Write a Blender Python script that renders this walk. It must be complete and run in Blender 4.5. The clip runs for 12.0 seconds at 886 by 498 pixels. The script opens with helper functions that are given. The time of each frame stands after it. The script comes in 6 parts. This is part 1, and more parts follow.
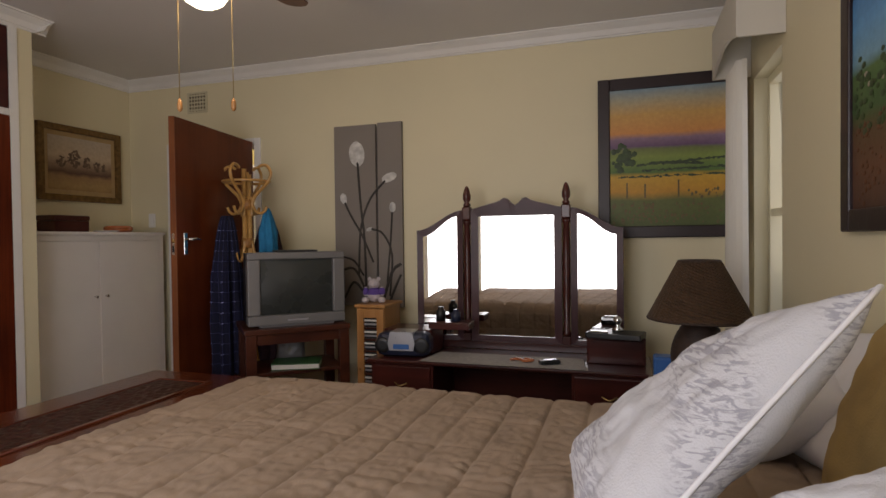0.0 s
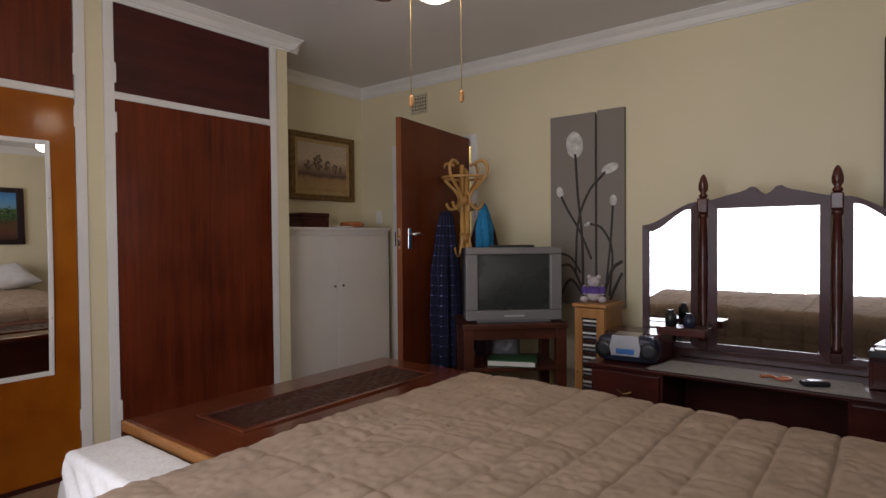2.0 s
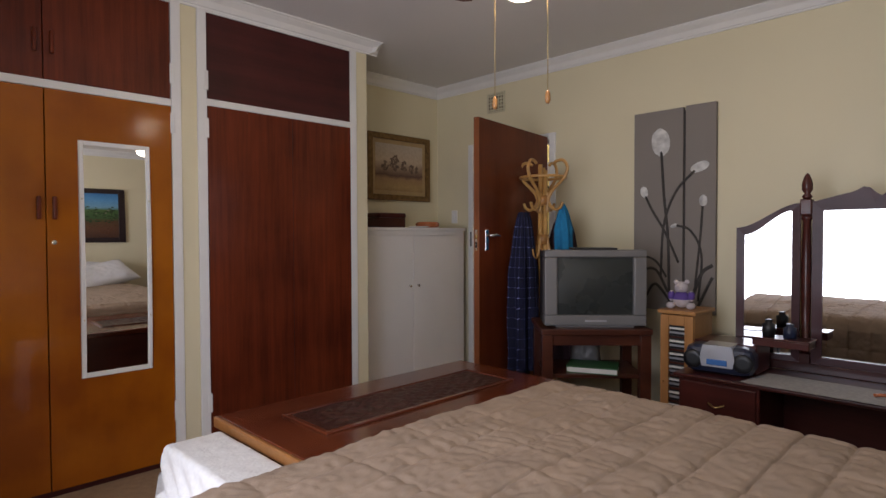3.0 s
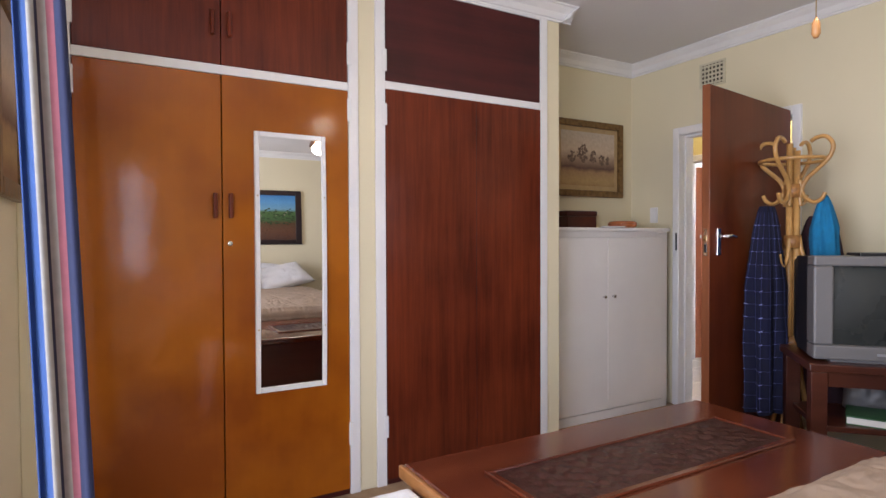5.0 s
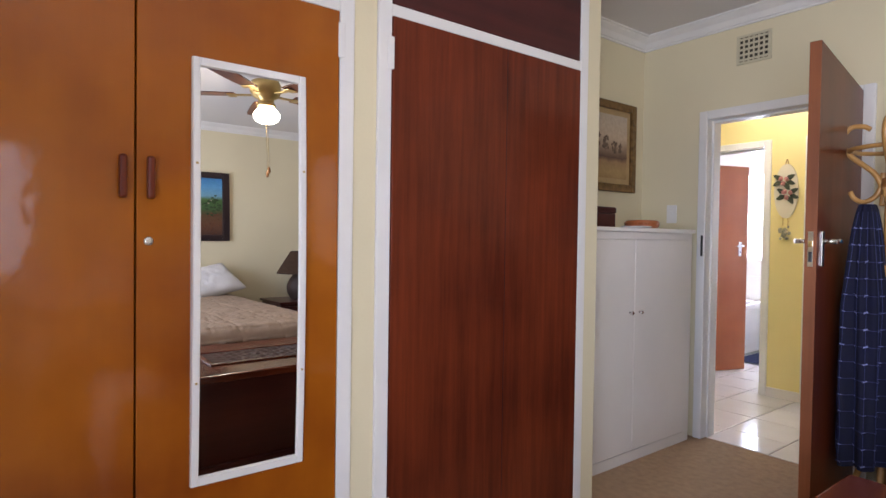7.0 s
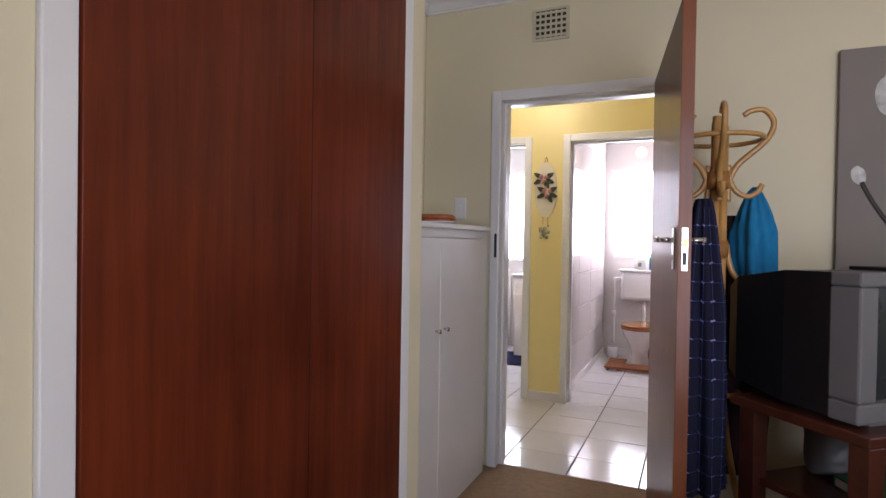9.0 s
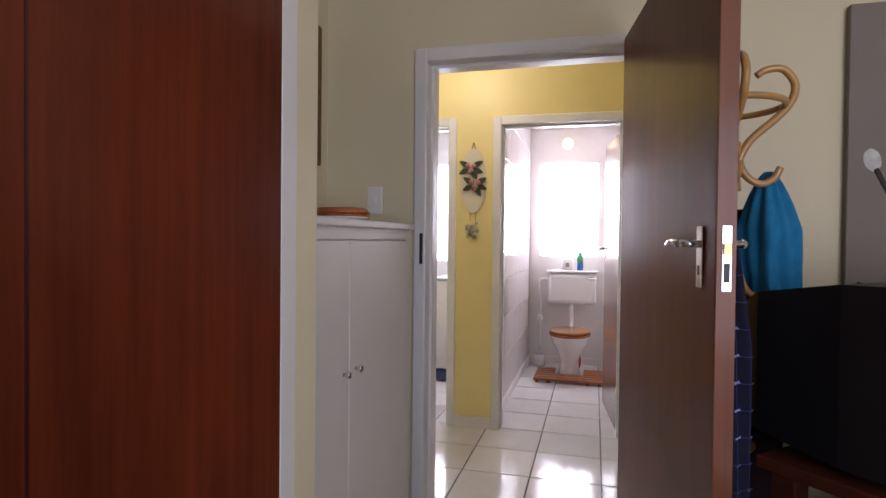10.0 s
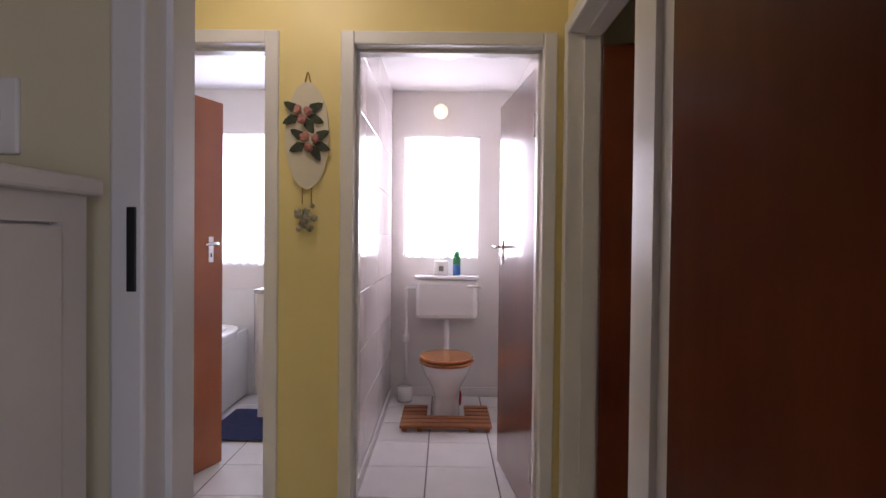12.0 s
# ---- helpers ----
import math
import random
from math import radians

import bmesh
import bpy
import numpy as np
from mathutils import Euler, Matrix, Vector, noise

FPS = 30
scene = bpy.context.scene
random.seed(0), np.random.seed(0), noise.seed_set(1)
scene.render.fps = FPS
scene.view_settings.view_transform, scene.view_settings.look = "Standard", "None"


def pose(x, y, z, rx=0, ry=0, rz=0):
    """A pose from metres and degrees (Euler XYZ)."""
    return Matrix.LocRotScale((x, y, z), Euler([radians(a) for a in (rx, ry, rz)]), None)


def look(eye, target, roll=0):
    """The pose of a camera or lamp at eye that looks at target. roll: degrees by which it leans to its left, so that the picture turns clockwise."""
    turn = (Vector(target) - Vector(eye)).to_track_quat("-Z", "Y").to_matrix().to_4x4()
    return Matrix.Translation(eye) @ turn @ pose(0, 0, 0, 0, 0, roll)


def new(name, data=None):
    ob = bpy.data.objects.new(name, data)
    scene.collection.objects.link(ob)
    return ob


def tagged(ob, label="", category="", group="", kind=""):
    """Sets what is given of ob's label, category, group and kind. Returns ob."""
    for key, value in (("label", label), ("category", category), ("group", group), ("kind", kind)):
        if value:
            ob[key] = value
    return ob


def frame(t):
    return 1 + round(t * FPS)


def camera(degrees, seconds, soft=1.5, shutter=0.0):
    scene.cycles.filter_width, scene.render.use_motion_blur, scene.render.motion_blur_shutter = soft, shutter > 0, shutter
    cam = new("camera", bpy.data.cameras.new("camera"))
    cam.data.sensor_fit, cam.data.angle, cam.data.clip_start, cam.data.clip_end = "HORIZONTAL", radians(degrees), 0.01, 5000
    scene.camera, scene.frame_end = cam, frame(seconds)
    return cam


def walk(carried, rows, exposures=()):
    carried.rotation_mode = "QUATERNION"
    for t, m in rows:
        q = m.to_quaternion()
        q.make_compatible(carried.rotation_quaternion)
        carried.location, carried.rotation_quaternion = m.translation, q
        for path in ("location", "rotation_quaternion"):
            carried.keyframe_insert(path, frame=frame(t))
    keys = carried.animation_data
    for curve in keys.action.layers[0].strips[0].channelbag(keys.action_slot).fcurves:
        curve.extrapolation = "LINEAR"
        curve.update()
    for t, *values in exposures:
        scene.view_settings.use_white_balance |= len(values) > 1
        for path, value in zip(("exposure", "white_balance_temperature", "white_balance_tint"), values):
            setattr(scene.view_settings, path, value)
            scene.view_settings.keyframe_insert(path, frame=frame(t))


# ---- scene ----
cam = camera(75.5, 12.0)
PATH = [
    (0, (-0.802, 0.242, 1.244), (-1.417, 2.144, 1.208), -0.7),
    (0.5, (-0.844, 0.28, 1.248), (-1.613, 2.125, 1.206), -0.6),
    (1, (-0.882, 0.293, 1.259), (-1.803, 2.068, 1.216), -0.6),
    (1.5, (-0.927, 0.302, 1.235), (-2.012, 1.982, 1.203), -0.5),
    (2, (-0.955, 0.335, 1.235), (-2.187, 1.91, 1.195), -0.5),
    (2.5, (-0.987, 0.347, 1.235), (-2.334, 1.825, 1.196), -0.4),
    (3, (-1.018, 0.338, 1.266), (-2.433, 1.75, 1.216), -0.2),
    (3.5, (-1.078, 0.366, 1.276), (-2.601, 1.661, 1.227), -0.2),
    (3.7, (-1.113, 0.382, 1.277), (-2.677, 1.628, 1.227), -0.1),
    (5.3, (-1.816, 0.533, 1.242), (-3.564, 1.504, 1.211), 0.0),
    (5.5, (-1.934, 0.533, 1.235), (-3.683, 1.502, 1.208), 0.2),
    (6, (-2.152, 0.563, 1.231), (-3.896, 1.542, 1.2), 0.3),
    (6.5, (-2.378, 0.613, 1.252), (-4.065, 1.687, 1.213), 0.6),
    (7, (-2.627, 0.651, 1.256), (-4.208, 1.875, 1.215), 0.8),
    (7.5, (-2.866, 0.684, 1.253), (-4.247, 2.13, 1.216), 1.2),
    (7.7, (-2.93, 0.687, 1.233), (-4.227, 2.209, 1.204), 1.4),
    (9.3, (-3.591, 1.359, 1.244), (-4.306, 3.227, 1.215), 0.7),
    (9.5, (-3.659, 1.495, 1.241), (-4.313, 3.385, 1.212), 0.6),
    (10, (-3.772, 1.831, 1.263), (-4.284, 3.764, 1.231), 0.6),
    (10.5, (-3.844, 2.222, 1.252), (-4.182, 4.193, 1.221), 0.6),
    (11, (-3.905, 2.579, 1.265), (-4.068, 4.572, 1.236), 0.5),
    (11.5, (-3.94, 2.947, 1.272), (-4.009, 4.945, 1.241), 0.4),
    (12, (-4.002, 3.275, 1.244), (-4.009, 5.275, 1.213), 0.6),
]
walk(cam, [(t, look(eye, target, roll)) for t, eye, target, roll in PATH],
     [(0, -0.50, 6850, 19), (1.5, -0.48, 6500, 19), (2.5, -0.36, 6200, 19), (3.7, 0.05, 6000, 20), (5.3, 0.72, 5750, 20), (6.5, 0.70, 5700, 19), (7.5, 0.40, 5650, 18), (9.5, 0.02, 5800, 21), (10.5, -0.24, 5850, 23), (12, -0.64, 5900, 27)])

# ---- world and light ----
world = bpy.data.worlds.new("world")
scene.world = world
world.use_nodes = True
sky = world.node_tree.nodes.new("ShaderNodeTexSky")
sky.sky_type, sky.sun_disc = "NISHITA", False
sky.sun_elevation, sky.sun_rotation = radians(50), radians(150)
world.node_tree.links.new(sky.outputs[0], world.node_tree.nodes["Background"].inputs[0])
world.node_tree.nodes["Background"].inputs[1].default_value = 0.12


def area(name, m, w, h, power, colour=(1, 1, 1)):
    d = bpy.data.lights.new(name, "AREA")
    d.shape, d.size, d.size_y, d.energy, d.color = "RECTANGLE", w, h, power, colour
    ob = new(name, d)
    ob.matrix_world = m
    return ob


# daylight standing in the window openings
area("window_light", look((-1.92, -0.40, 1.24), (-1.92, 2, 1.10)), 1.78, 2.1, 64, (0.93, 0.96, 1.0))
area("window_light", look((-4.03, 7.90, 1.58), (-4.03, 6, 1.5)), 0.52, 0.9, 42, (1.0, 0.97, 0.95))
area("window_light", look((-5.35, 7.90, 1.55), (-5.35, 6, 1.5)), 1.0, 1.0, 64, (0.90, 0.95, 1.0))
area("window_light", look((0.07, 0.70, 1.45), (-2, 0.72, 1.3)), 0.22, 1.15, 3.2, (0.95, 0.97, 1.0))
area("window_light", look((0.06, 3.65, 1.55), (-2, 3.6, 1.4)), 0.6, 1.1, 1.6, (0.95, 0.97, 1.0))


def bulb(name, at, power, colour, radius):
    d = bpy.data.lights.new(name, "POINT")
    d.energy, d.color, d.shadow_soft_size = power, colour, radius
    ob = new(name, d)
    ob.location = at
    return ob


FAN = (-2.30, 2.02)
bulb("fan_bulb", (FAN[0], FAN[1], 2.17), 12, (1.0, 0.80, 0.5), 0.05)
bulb("hall_bulb", (-4.6, 5.0, 2.40), 11, (1.0, 0.88, 0.68), 0.06)


# ---- materials ----
def mat(name, colour, rough=0.6, metal=0.0, vary=0.12, scale=6.0, bump=0.1, bscale=120.0, stretch=(1, 1, 1),
        colour2=None, coat=0.0, each=0.0, spec=0.5):
    """A surface with broad mottling, fine relief and, where asked, a change from piece to piece."""
    m = bpy.data.materials.new(name)
    m.use_nodes = True
    nt = m.node_tree
    b = nt.nodes["Principled BSDF"]
    tc = nt.nodes.new("ShaderNodeTexCoord")
    mp = nt.nodes.new("ShaderNodeMapping")
    mp.inputs["Scale"].default_value = stretch
    nt.links.new(tc.outputs["Object"], mp.inputs[0])
    n1 = nt.nodes.new("ShaderNodeTexNoise")
    n1.inputs["Scale"].default_value, n1.inputs["Detail"].default_value = scale, 6
    nt.links.new(mp.outputs[0], n1.inputs["Vector"])
    n2 = nt.nodes.new("ShaderNodeTexNoise")
    n2.inputs["Scale"].default_value, n2.inputs["Detail"].default_value = bscale, 4
    nt.links.new(mp.outputs[0], n2.inputs["Vector"])
    ramp = nt.nodes.new("ShaderNodeValToRGB")
    c2 = colour2 or tuple(c * (1 - vary * 2) for c in colour)
    ramp.color_ramp.elements[0].position, ramp.color_ramp.elements[1].position = 0.3, 0.7
    ramp.color_ramp.elements[0].color = (*c2, 1)
    ramp.color_ramp.elements[1].color = (*colour, 1)
    nt.links.new(n1.outputs[0], ramp.inputs[0])
    out = ramp.outputs[0]
    if each:
        info = nt.nodes.new("ShaderNodeObjectInfo")
        mr = nt.nodes.new("ShaderNodeMapRange")
        mr.inputs[3].default_value, mr.inputs[4].default_value = 1 - each, 1 + each
        nt.links.new(info.outputs["Random"], mr.inputs[0])
        hsv = nt.nodes.new("ShaderNodeHueSaturation")
        nt.links.new(mr.outputs[0], hsv.inputs["Value"])
        nt.links.new(out, hsv.inputs["Color"])
        out = hsv.outputs[0]
    nt.links.new(out, b.inputs["Base Color"])
    rr = nt.nodes.new("ShaderNodeMapRange")
    rr.inputs[3].default_value, rr.inputs[4].default_value = max(rough - 0.1, 0.02), min(rough + 0.1, 1)
    nt.links.new(n1.outputs[0], rr.inputs[0])
    nt.links.new(rr.outputs[0], b.inputs["Roughness"])
    b.inputs["Metallic"].default_value = metal
    b.inputs["Specular IOR Level"].default_value = spec
    b.inputs["Coat Weight"].default_value = coat
    b.inputs["Coat Roughness"].default_value = 0.12
    if bump:
        bp = nt.nodes.new("ShaderNodeBump")
        bp.inputs["Strength"].default_value, bp.inputs["Distance"].default_value = bump, 0.004
        nt.links.new(n2.outputs[0], bp.inputs["Height"])
        nt.links.new(bp.outputs[0], b.inputs["Normal"])
    return m


def wood(name, dark, light, rough=0.35, axis=2, grain=14.0, coat=0.3, streak=0.5, peel=0.09, spec=0.3, gloss=0.13):
    """Stained timber with long grain along one axis, streaks and a varnish coat."""
    m = bpy.data.materials.new(name)
    m.use_nodes = True
    nt = m.node_tree
    b = nt.nodes["Principled BSDF"]
    tc = nt.nodes.new("ShaderNodeTexCoord")
    mp = nt.nodes.new("ShaderNodeMapping")
    s = [1.0, 1.0, 1.0]
    s[axis] = 0.05
    mp.inputs["Scale"].default_value = s
    nt.links.new(tc.outputs["Object"], mp.inputs[0])
    n1 = nt.nodes.new("ShaderNodeTexNoise")
    n1.inputs["Scale"].default_value, n1.inputs["Detail"].default_value, n1.inputs["Roughness"].default_value = grain, 8, 0.65
    nt.links.new(mp.outputs[0], n1.inputs["Vector"])
    n2 = nt.nodes.new("ShaderNodeTexNoise")
    n2.inputs["Scale"].default_value, n2.inputs["Detail"].default_value = 2.2, 4
    nt.links.new(tc.outputs["Object"], n2.inputs["Vector"])
    mix = nt.nodes.new("ShaderNodeMath")
    mix.operation = "MULTIPLY_ADD"
    mix.inputs[1].default_value = streak
    nt.links.new(n1.outputs[0], mix.inputs[0])
    sc = nt.nodes.new("ShaderNodeMath")
    sc.operation = "MULTIPLY"
    sc.inputs[1].default_value = 1 - streak
    nt.links.new(n2.outputs[0], sc.inputs[0])
    nt.links.new(sc.outputs[0], mix.inputs[2])
    ramp = nt.nodes.new("ShaderNodeValToRGB")
    ramp.color_ramp.elements[0].position, ramp.color_ramp.elements[1].position = 0.36, 0.62
    ramp.color_ramp.elements[0].color, ramp.color_ramp.elements[1].color = (*dark, 1), (*light, 1)
    nt.links.new(mix.outputs[0], ramp.inputs[0])
    nt.links.new(ramp.outputs[0], b.inputs["Base Color"])
    b.inputs["Roughness"].default_value = rough
    b.inputs["Coat Weight"].default_value, b.inputs["Coat Roughness"].default_value = coat, gloss
    b.inputs["Specular IOR Level"].default_value = spec
    bp = nt.nodes.new("ShaderNodeBump")
    bp.inputs["Strength"].default_value, bp.inputs["Distance"].default_value = 0.18, 0.003
    nt.links.new(n1.outputs[0], bp.inputs["Height"])
    nt.links.new(bp.outputs[0], b.inputs["Normal"])
    bc = nt.nodes.new("ShaderNodeBump")
    bc.inputs["Strength"].default_value, bc.inputs["Distance"].default_value = peel, 0.01
    n3 = nt.nodes.new("ShaderNodeTexNoise")
    n3.inputs["Scale"].default_value, n3.inputs["Detail"].default_value = 16.0, 3
    nt.links.new(tc.outputs["Object"], n3.inputs["Vector"])
    nt.links.new(n3.outputs[0], bc.inputs["Height"])
    nt.links.new(bc.outputs[0], b.inputs["Coat Normal"])
    return m


def bands(name, axis, stops, rough=0.7, wobble=0.06, wscale=3.0, sc=1.0, off=0.0, bump=0.2):
    """Bands of colour along one axis with ragged borders: painted pictures and striped cloth."""
    m = bpy.data.materials.new(name)
    m.use_nodes = True
    nt = m.node_tree
    b = nt.nodes["Principled BSDF"]
    tc = nt.nodes.new("ShaderNodeTexCoord")
    sep = nt.nodes.new("ShaderNodeSeparateXYZ")
    nt.links.new(tc.outputs["Object"], sep.inputs[0])
    n1 = nt.nodes.new("ShaderNodeTexNoise")
    n1.inputs["Scale"].default_value, n1.inputs["Detail"].default_value = wscale, 5
    nt.links.new(tc.outputs["Object"], n1.inputs["Vector"])
    a = nt.nodes.new("ShaderNodeMath")
    a.operation = "MULTIPLY_ADD"
    a.inputs[1].default_value, a.inputs[2].default_value = sc, off - wobble * 0.5
    nt.links.new(sep.outputs[axis], a.inputs[0])
    c = nt.nodes.new("ShaderNodeMath")
    c.operation = "MULTIPLY_ADD"
    c.inputs[1].default_value = wobble
    nt.links.new(n1.outputs[0], c.inputs[0])
    nt.links.new(a.outputs[0], c.inputs[2])
    ramp = nt.nodes.new("ShaderNodeValToRGB")
    els = ramp.color_ramp.elements
    for i, (p, col) in enumerate(stops):
        e = els[i] if i < 2 else els.new(p)
        e.position, e.color = p, (*col, 1)
    nt.links.new(c.outputs[0], ramp.inputs[0])
    n2 = nt.nodes.new("ShaderNodeTexNoise")
    n2.inputs["Scale"].default_value, n2.inputs["Detail"].default_value = 45, 5
    nt.links.new(tc.outputs["Object"], n2.inputs["Vector"])
    mx = nt.nodes.new("ShaderNodeMix")
    mx.data_type, mx.blend_type = "RGBA", "OVERLAY"
    mx.inputs[0].default_value = 0.22
    nt.links.new(ramp.outputs[0], mx.inputs[6])
    nt.links.new(n2.outputs[0], mx.inputs[7])
    nt.links.new(mx.outputs[2], b.inputs["Base Color"])
    b.inputs["Roughness"].default_value = rough
    bp = nt.nodes.new("ShaderNodeBump")
    bp.inputs["Strength"].default_value, bp.inputs["Distance"].default_value = bump, 0.003
    nt.links.new(n2.outputs[0], bp.inputs["Height"])
    nt.links.new(bp.outputs[0], b.inputs["Normal"])
    return m


def net(name, colour, clear, glow=0.7):
    """Thin cloth that lets daylight through."""
    m = bpy.data.materials.new(name)
    m.use_nodes = True
    nt = m.node_tree
    nt.nodes.remove(nt.nodes["Principled BSDF"])
    o = nt.nodes["Material Output"]
    d, tl, tr = (nt.nodes.new(k) for k in ("ShaderNodeBsdfDiffuse", "ShaderNodeBsdfTranslucent", "ShaderNodeBsdfTransparent"))
    d.inputs[0].default_value = tl.inputs[0].default_value = (*colour, 1)
    m1, m2 = nt.nodes.new("ShaderNodeMixShader"), nt.nodes.new("ShaderNodeMixShader")
    m1.inputs[0].default_value, m2.inputs[0].default_value = glow, clear
    nt.links.new(d.outputs[0], m1.inputs[1])
    nt.links.new(tl.outputs[0], m1.inputs[2])
    nt.links.new(m1.outputs[0], m2.inputs[1])
    nt.links.new(tr.outputs[0], m2.inputs[2])
    nt.links.new(m2.outputs[0], o.inputs[0])
    return m


def glass(name, rough=0.0):
    m = bpy.data.materials.new(name)
    m.use_nodes = True
    b = m.node_tree.nodes["Principled BSDF"]
    b.inputs["Transmission Weight"].default_value, b.inputs["Roughness"].default_value, b.inputs["IOR"].default_value = 1, rough, 1.45
    return m


def lit(name, colour, strength):
    m = bpy.data.materials.new(name)
    m.use_nodes = True
    b = m.node_tree.nodes["Principled BSDF"]
    b.inputs["Base Color"].default_value = b.inputs["Emission Color"].default_value = (*colour, 1)
    b.inputs["Emission Strength"].default_value = strength
    return m


CREAM = mat("cream_wall_paint", (0.74, 0.67, 0.46), 0.55, vary=0.025, scale=1.4, bump=0.12, bscale=90)
YELLOW = mat("yellow_wall_paint", (0.83, 0.70, 0.30), 0.5, vary=0.03, scale=1.6, bump=0.1, bscale=90)
CEIL = mat("ceiling_paint", (0.72, 0.70, 0.69), 0.8, vary=0.02, scale=1.2, bump=0.05)
WHITE = mat("white_gloss_paint", (0.80, 0.79, 0.77), 0.35, vary=0.03, scale=5, bump=0.06, bscale=60)
WALLWHITE = mat("white_wall_paint", (0.80, 0.755, 0.73), 0.5, vary=0.02, scale=2, bump=0.06, bscale=80)
CABWHITE = mat("cabinet_white", (0.76, 0.735, 0.70), 0.42, vary=0.03, scale=3, bump=0.05, bscale=60)
CARPET = mat("carpet_brown", (0.38, 0.245, 0.135), 0.95, vary=0.12, scale=26, bump=0.9, bscale=420)
TILE = mat("floor_tile", (0.74, 0.72, 0.71), 0.10, vary=0.03, scale=5, bump=0.03, bscale=18, each=0.03)
WTILE = mat("wall_tile", (0.82, 0.76, 0.745), 0.07, vary=0.02, scale=3, bump=0.02, bscale=9, each=0.015)
GROUT = mat("grout", (0.16, 0.14, 0.13), 0.9, vary=0.2, scale=30)
WGROUT = mat("wall_grout", (0.74, 0.69, 0.68), 0.8, vary=0.1, scale=30)
MAHOG = wood("mahogany_veneer", (0.072, 0.0125, 0.005), (0.165, 0.031, 0.010), 0.36, 2, 30, 0.22, 0.55, 0.06, 0.14)
MAHOGDARK = wood("mahogany_dark", (0.030, 0.006, 0.006), (0.075, 0.014, 0.012), 0.35, 1, 10, 0.2)
ORANGE = wood("orange_varnished_ply", (0.22, 0.050, 0.002), (0.38, 0.112, 0.002), 0.5, 2, 5, 0.5, 0.22, 0.07, 0.10, 0.09)
DOORWOOD = wood("red_brown_door", (0.092, 0.019, 0.006), (0.165, 0.037, 0.011), 0.36, 2, 16, 0.14, 0.3, 0.06, 0.10)
GLOSSDOOR = wood("glossy_toilet_door", (0.11, 0.026, 0.009), (0.17, 0.042, 0.014), 0.3, 2, 12, 0.9, 0.3, 0.03, 0.3, 0.05)
DOOREDGE = wood("door_edge_lipping", (0.15, 0.046, 0.016), (0.24, 0.080, 0.028), 0.4, 2, 22, 0.2)
BATHDOOR = wood("orange_brown_door", (0.28, 0.078, 0.026), (0.37, 0.115, 0.04), 0.3, 2, 5, 0.4, 0.3)
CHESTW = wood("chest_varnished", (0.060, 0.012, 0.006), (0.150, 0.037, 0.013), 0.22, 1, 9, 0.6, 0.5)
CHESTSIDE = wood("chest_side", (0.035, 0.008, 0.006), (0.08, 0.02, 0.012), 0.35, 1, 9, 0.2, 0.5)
CARVED = mat("carved_wood", (0.052, 0.016, 0.010), 0.4, vary=0.2, scale=40, bump=1.0, bscale=70)
EDGEW = wood("chest_edge", (0.18, 0.07, 0.02), (0.36, 0.16, 0.05), 0.3, 1, 12, 0.4)
DRESSW = wood("dresser_wood", (0.028, 0.007, 0.006), (0.085, 0.02, 0.015), 0.28, 0, 10, 0.35)
FRAMEP = wood("dresser_frame_wood", (0.036, 0.013, 0.015), (0.070, 0.026, 0.029), 0.34, 0, 10, 0.12, 0.5, 0.06, 0.16)
TABLEW = wood("tv_table_wood", (0.04, 0.011, 0.007), (0.10, 0.029, 0.014), 0.32, 0, 12, 0.3)
PINE = wood("honey_pine", (0.32, 0.14, 0.04), (0.48, 0.24, 0.085), 0.4, 2, 10, 0.3)
CANE = mat("cane", (0.60, 0.33, 0.10), 0.32, vary=0.16, scale=9, bump=0.2, bscale=50, coat=0.3)
CANEWRAP = mat("cane_binding", (0.42, 0.19, 0.05), 0.45, vary=0.2, scale=60, bump=0.6, bscale=140)
QUILT = mat("quilt_taupe", (0.36, 0.265, 0.19), 0.85, vary=0.10, scale=9, bump=0.5, bscale=260)
VALANCE = mat("bed_base_cloth", (0.24, 0.18, 0.13), 0.9, vary=0.1, scale=8, bump=0.3)
LINEN = mat("white_linen", (0.72, 0.71, 0.72), 0.85, vary=0.02, scale=10, bump=0.3, bscale=300)
TAN = mat("tan_cushion", (0.42, 0.28, 0.10), 0.8, vary=0.15, scale=8, bump=0.4, bscale=200)
LACE = mat("white_lace", (0.80, 0.79, 0.77), 0.85, vary=0.05, scale=50, bump=0.6, bscale=90)
RUNNER = mat("runner_lace", (0.42, 0.40, 0.38), 0.85, vary=0.12, scale=50, bump=0.6, bscale=90)
CHROME = mat("chrome", (0.75, 0.74, 0.72), 0.18, 1.0, vary=0.03, bump=0)
BRASS = mat("brass", (0.55, 0.40, 0.16), 0.3, 1.0, vary=0.1, bump=0.1)
BLACK = mat("black_plastic", (0.012, 0.012, 0.013), 0.4, vary=0.1, bump=0.1)
TVGREY = mat("tv_grey_plastic", (0.165, 0.158, 0.155), 0.42, vary=0.04, scale=8, bump=0.1, bscale=300)
SCREEN = mat("crt_glass", (0.030, 0.034, 0.032), 0.28, vary=0.05, bump=0)
SILVER = mat("silver_plastic", (0.55, 0.55, 0.58), 0.3, 0.6, vary=0.05, bump=0.05)
NAVYP = mat("navy_plastic", (0.018, 0.025, 0.055), 0.35, vary=0.1, bump=0.05)
WICKER = mat("wicker", (0.095, 0.052, 0.028), 0.6, vary=0.25, scale=50, bump=0.6, bscale=120)
WICKERBASE = mat("wicker_base", (0.05, 0.027, 0.018), 0.6, vary=0.25, scale=50, bump=0.6, bscale=120)
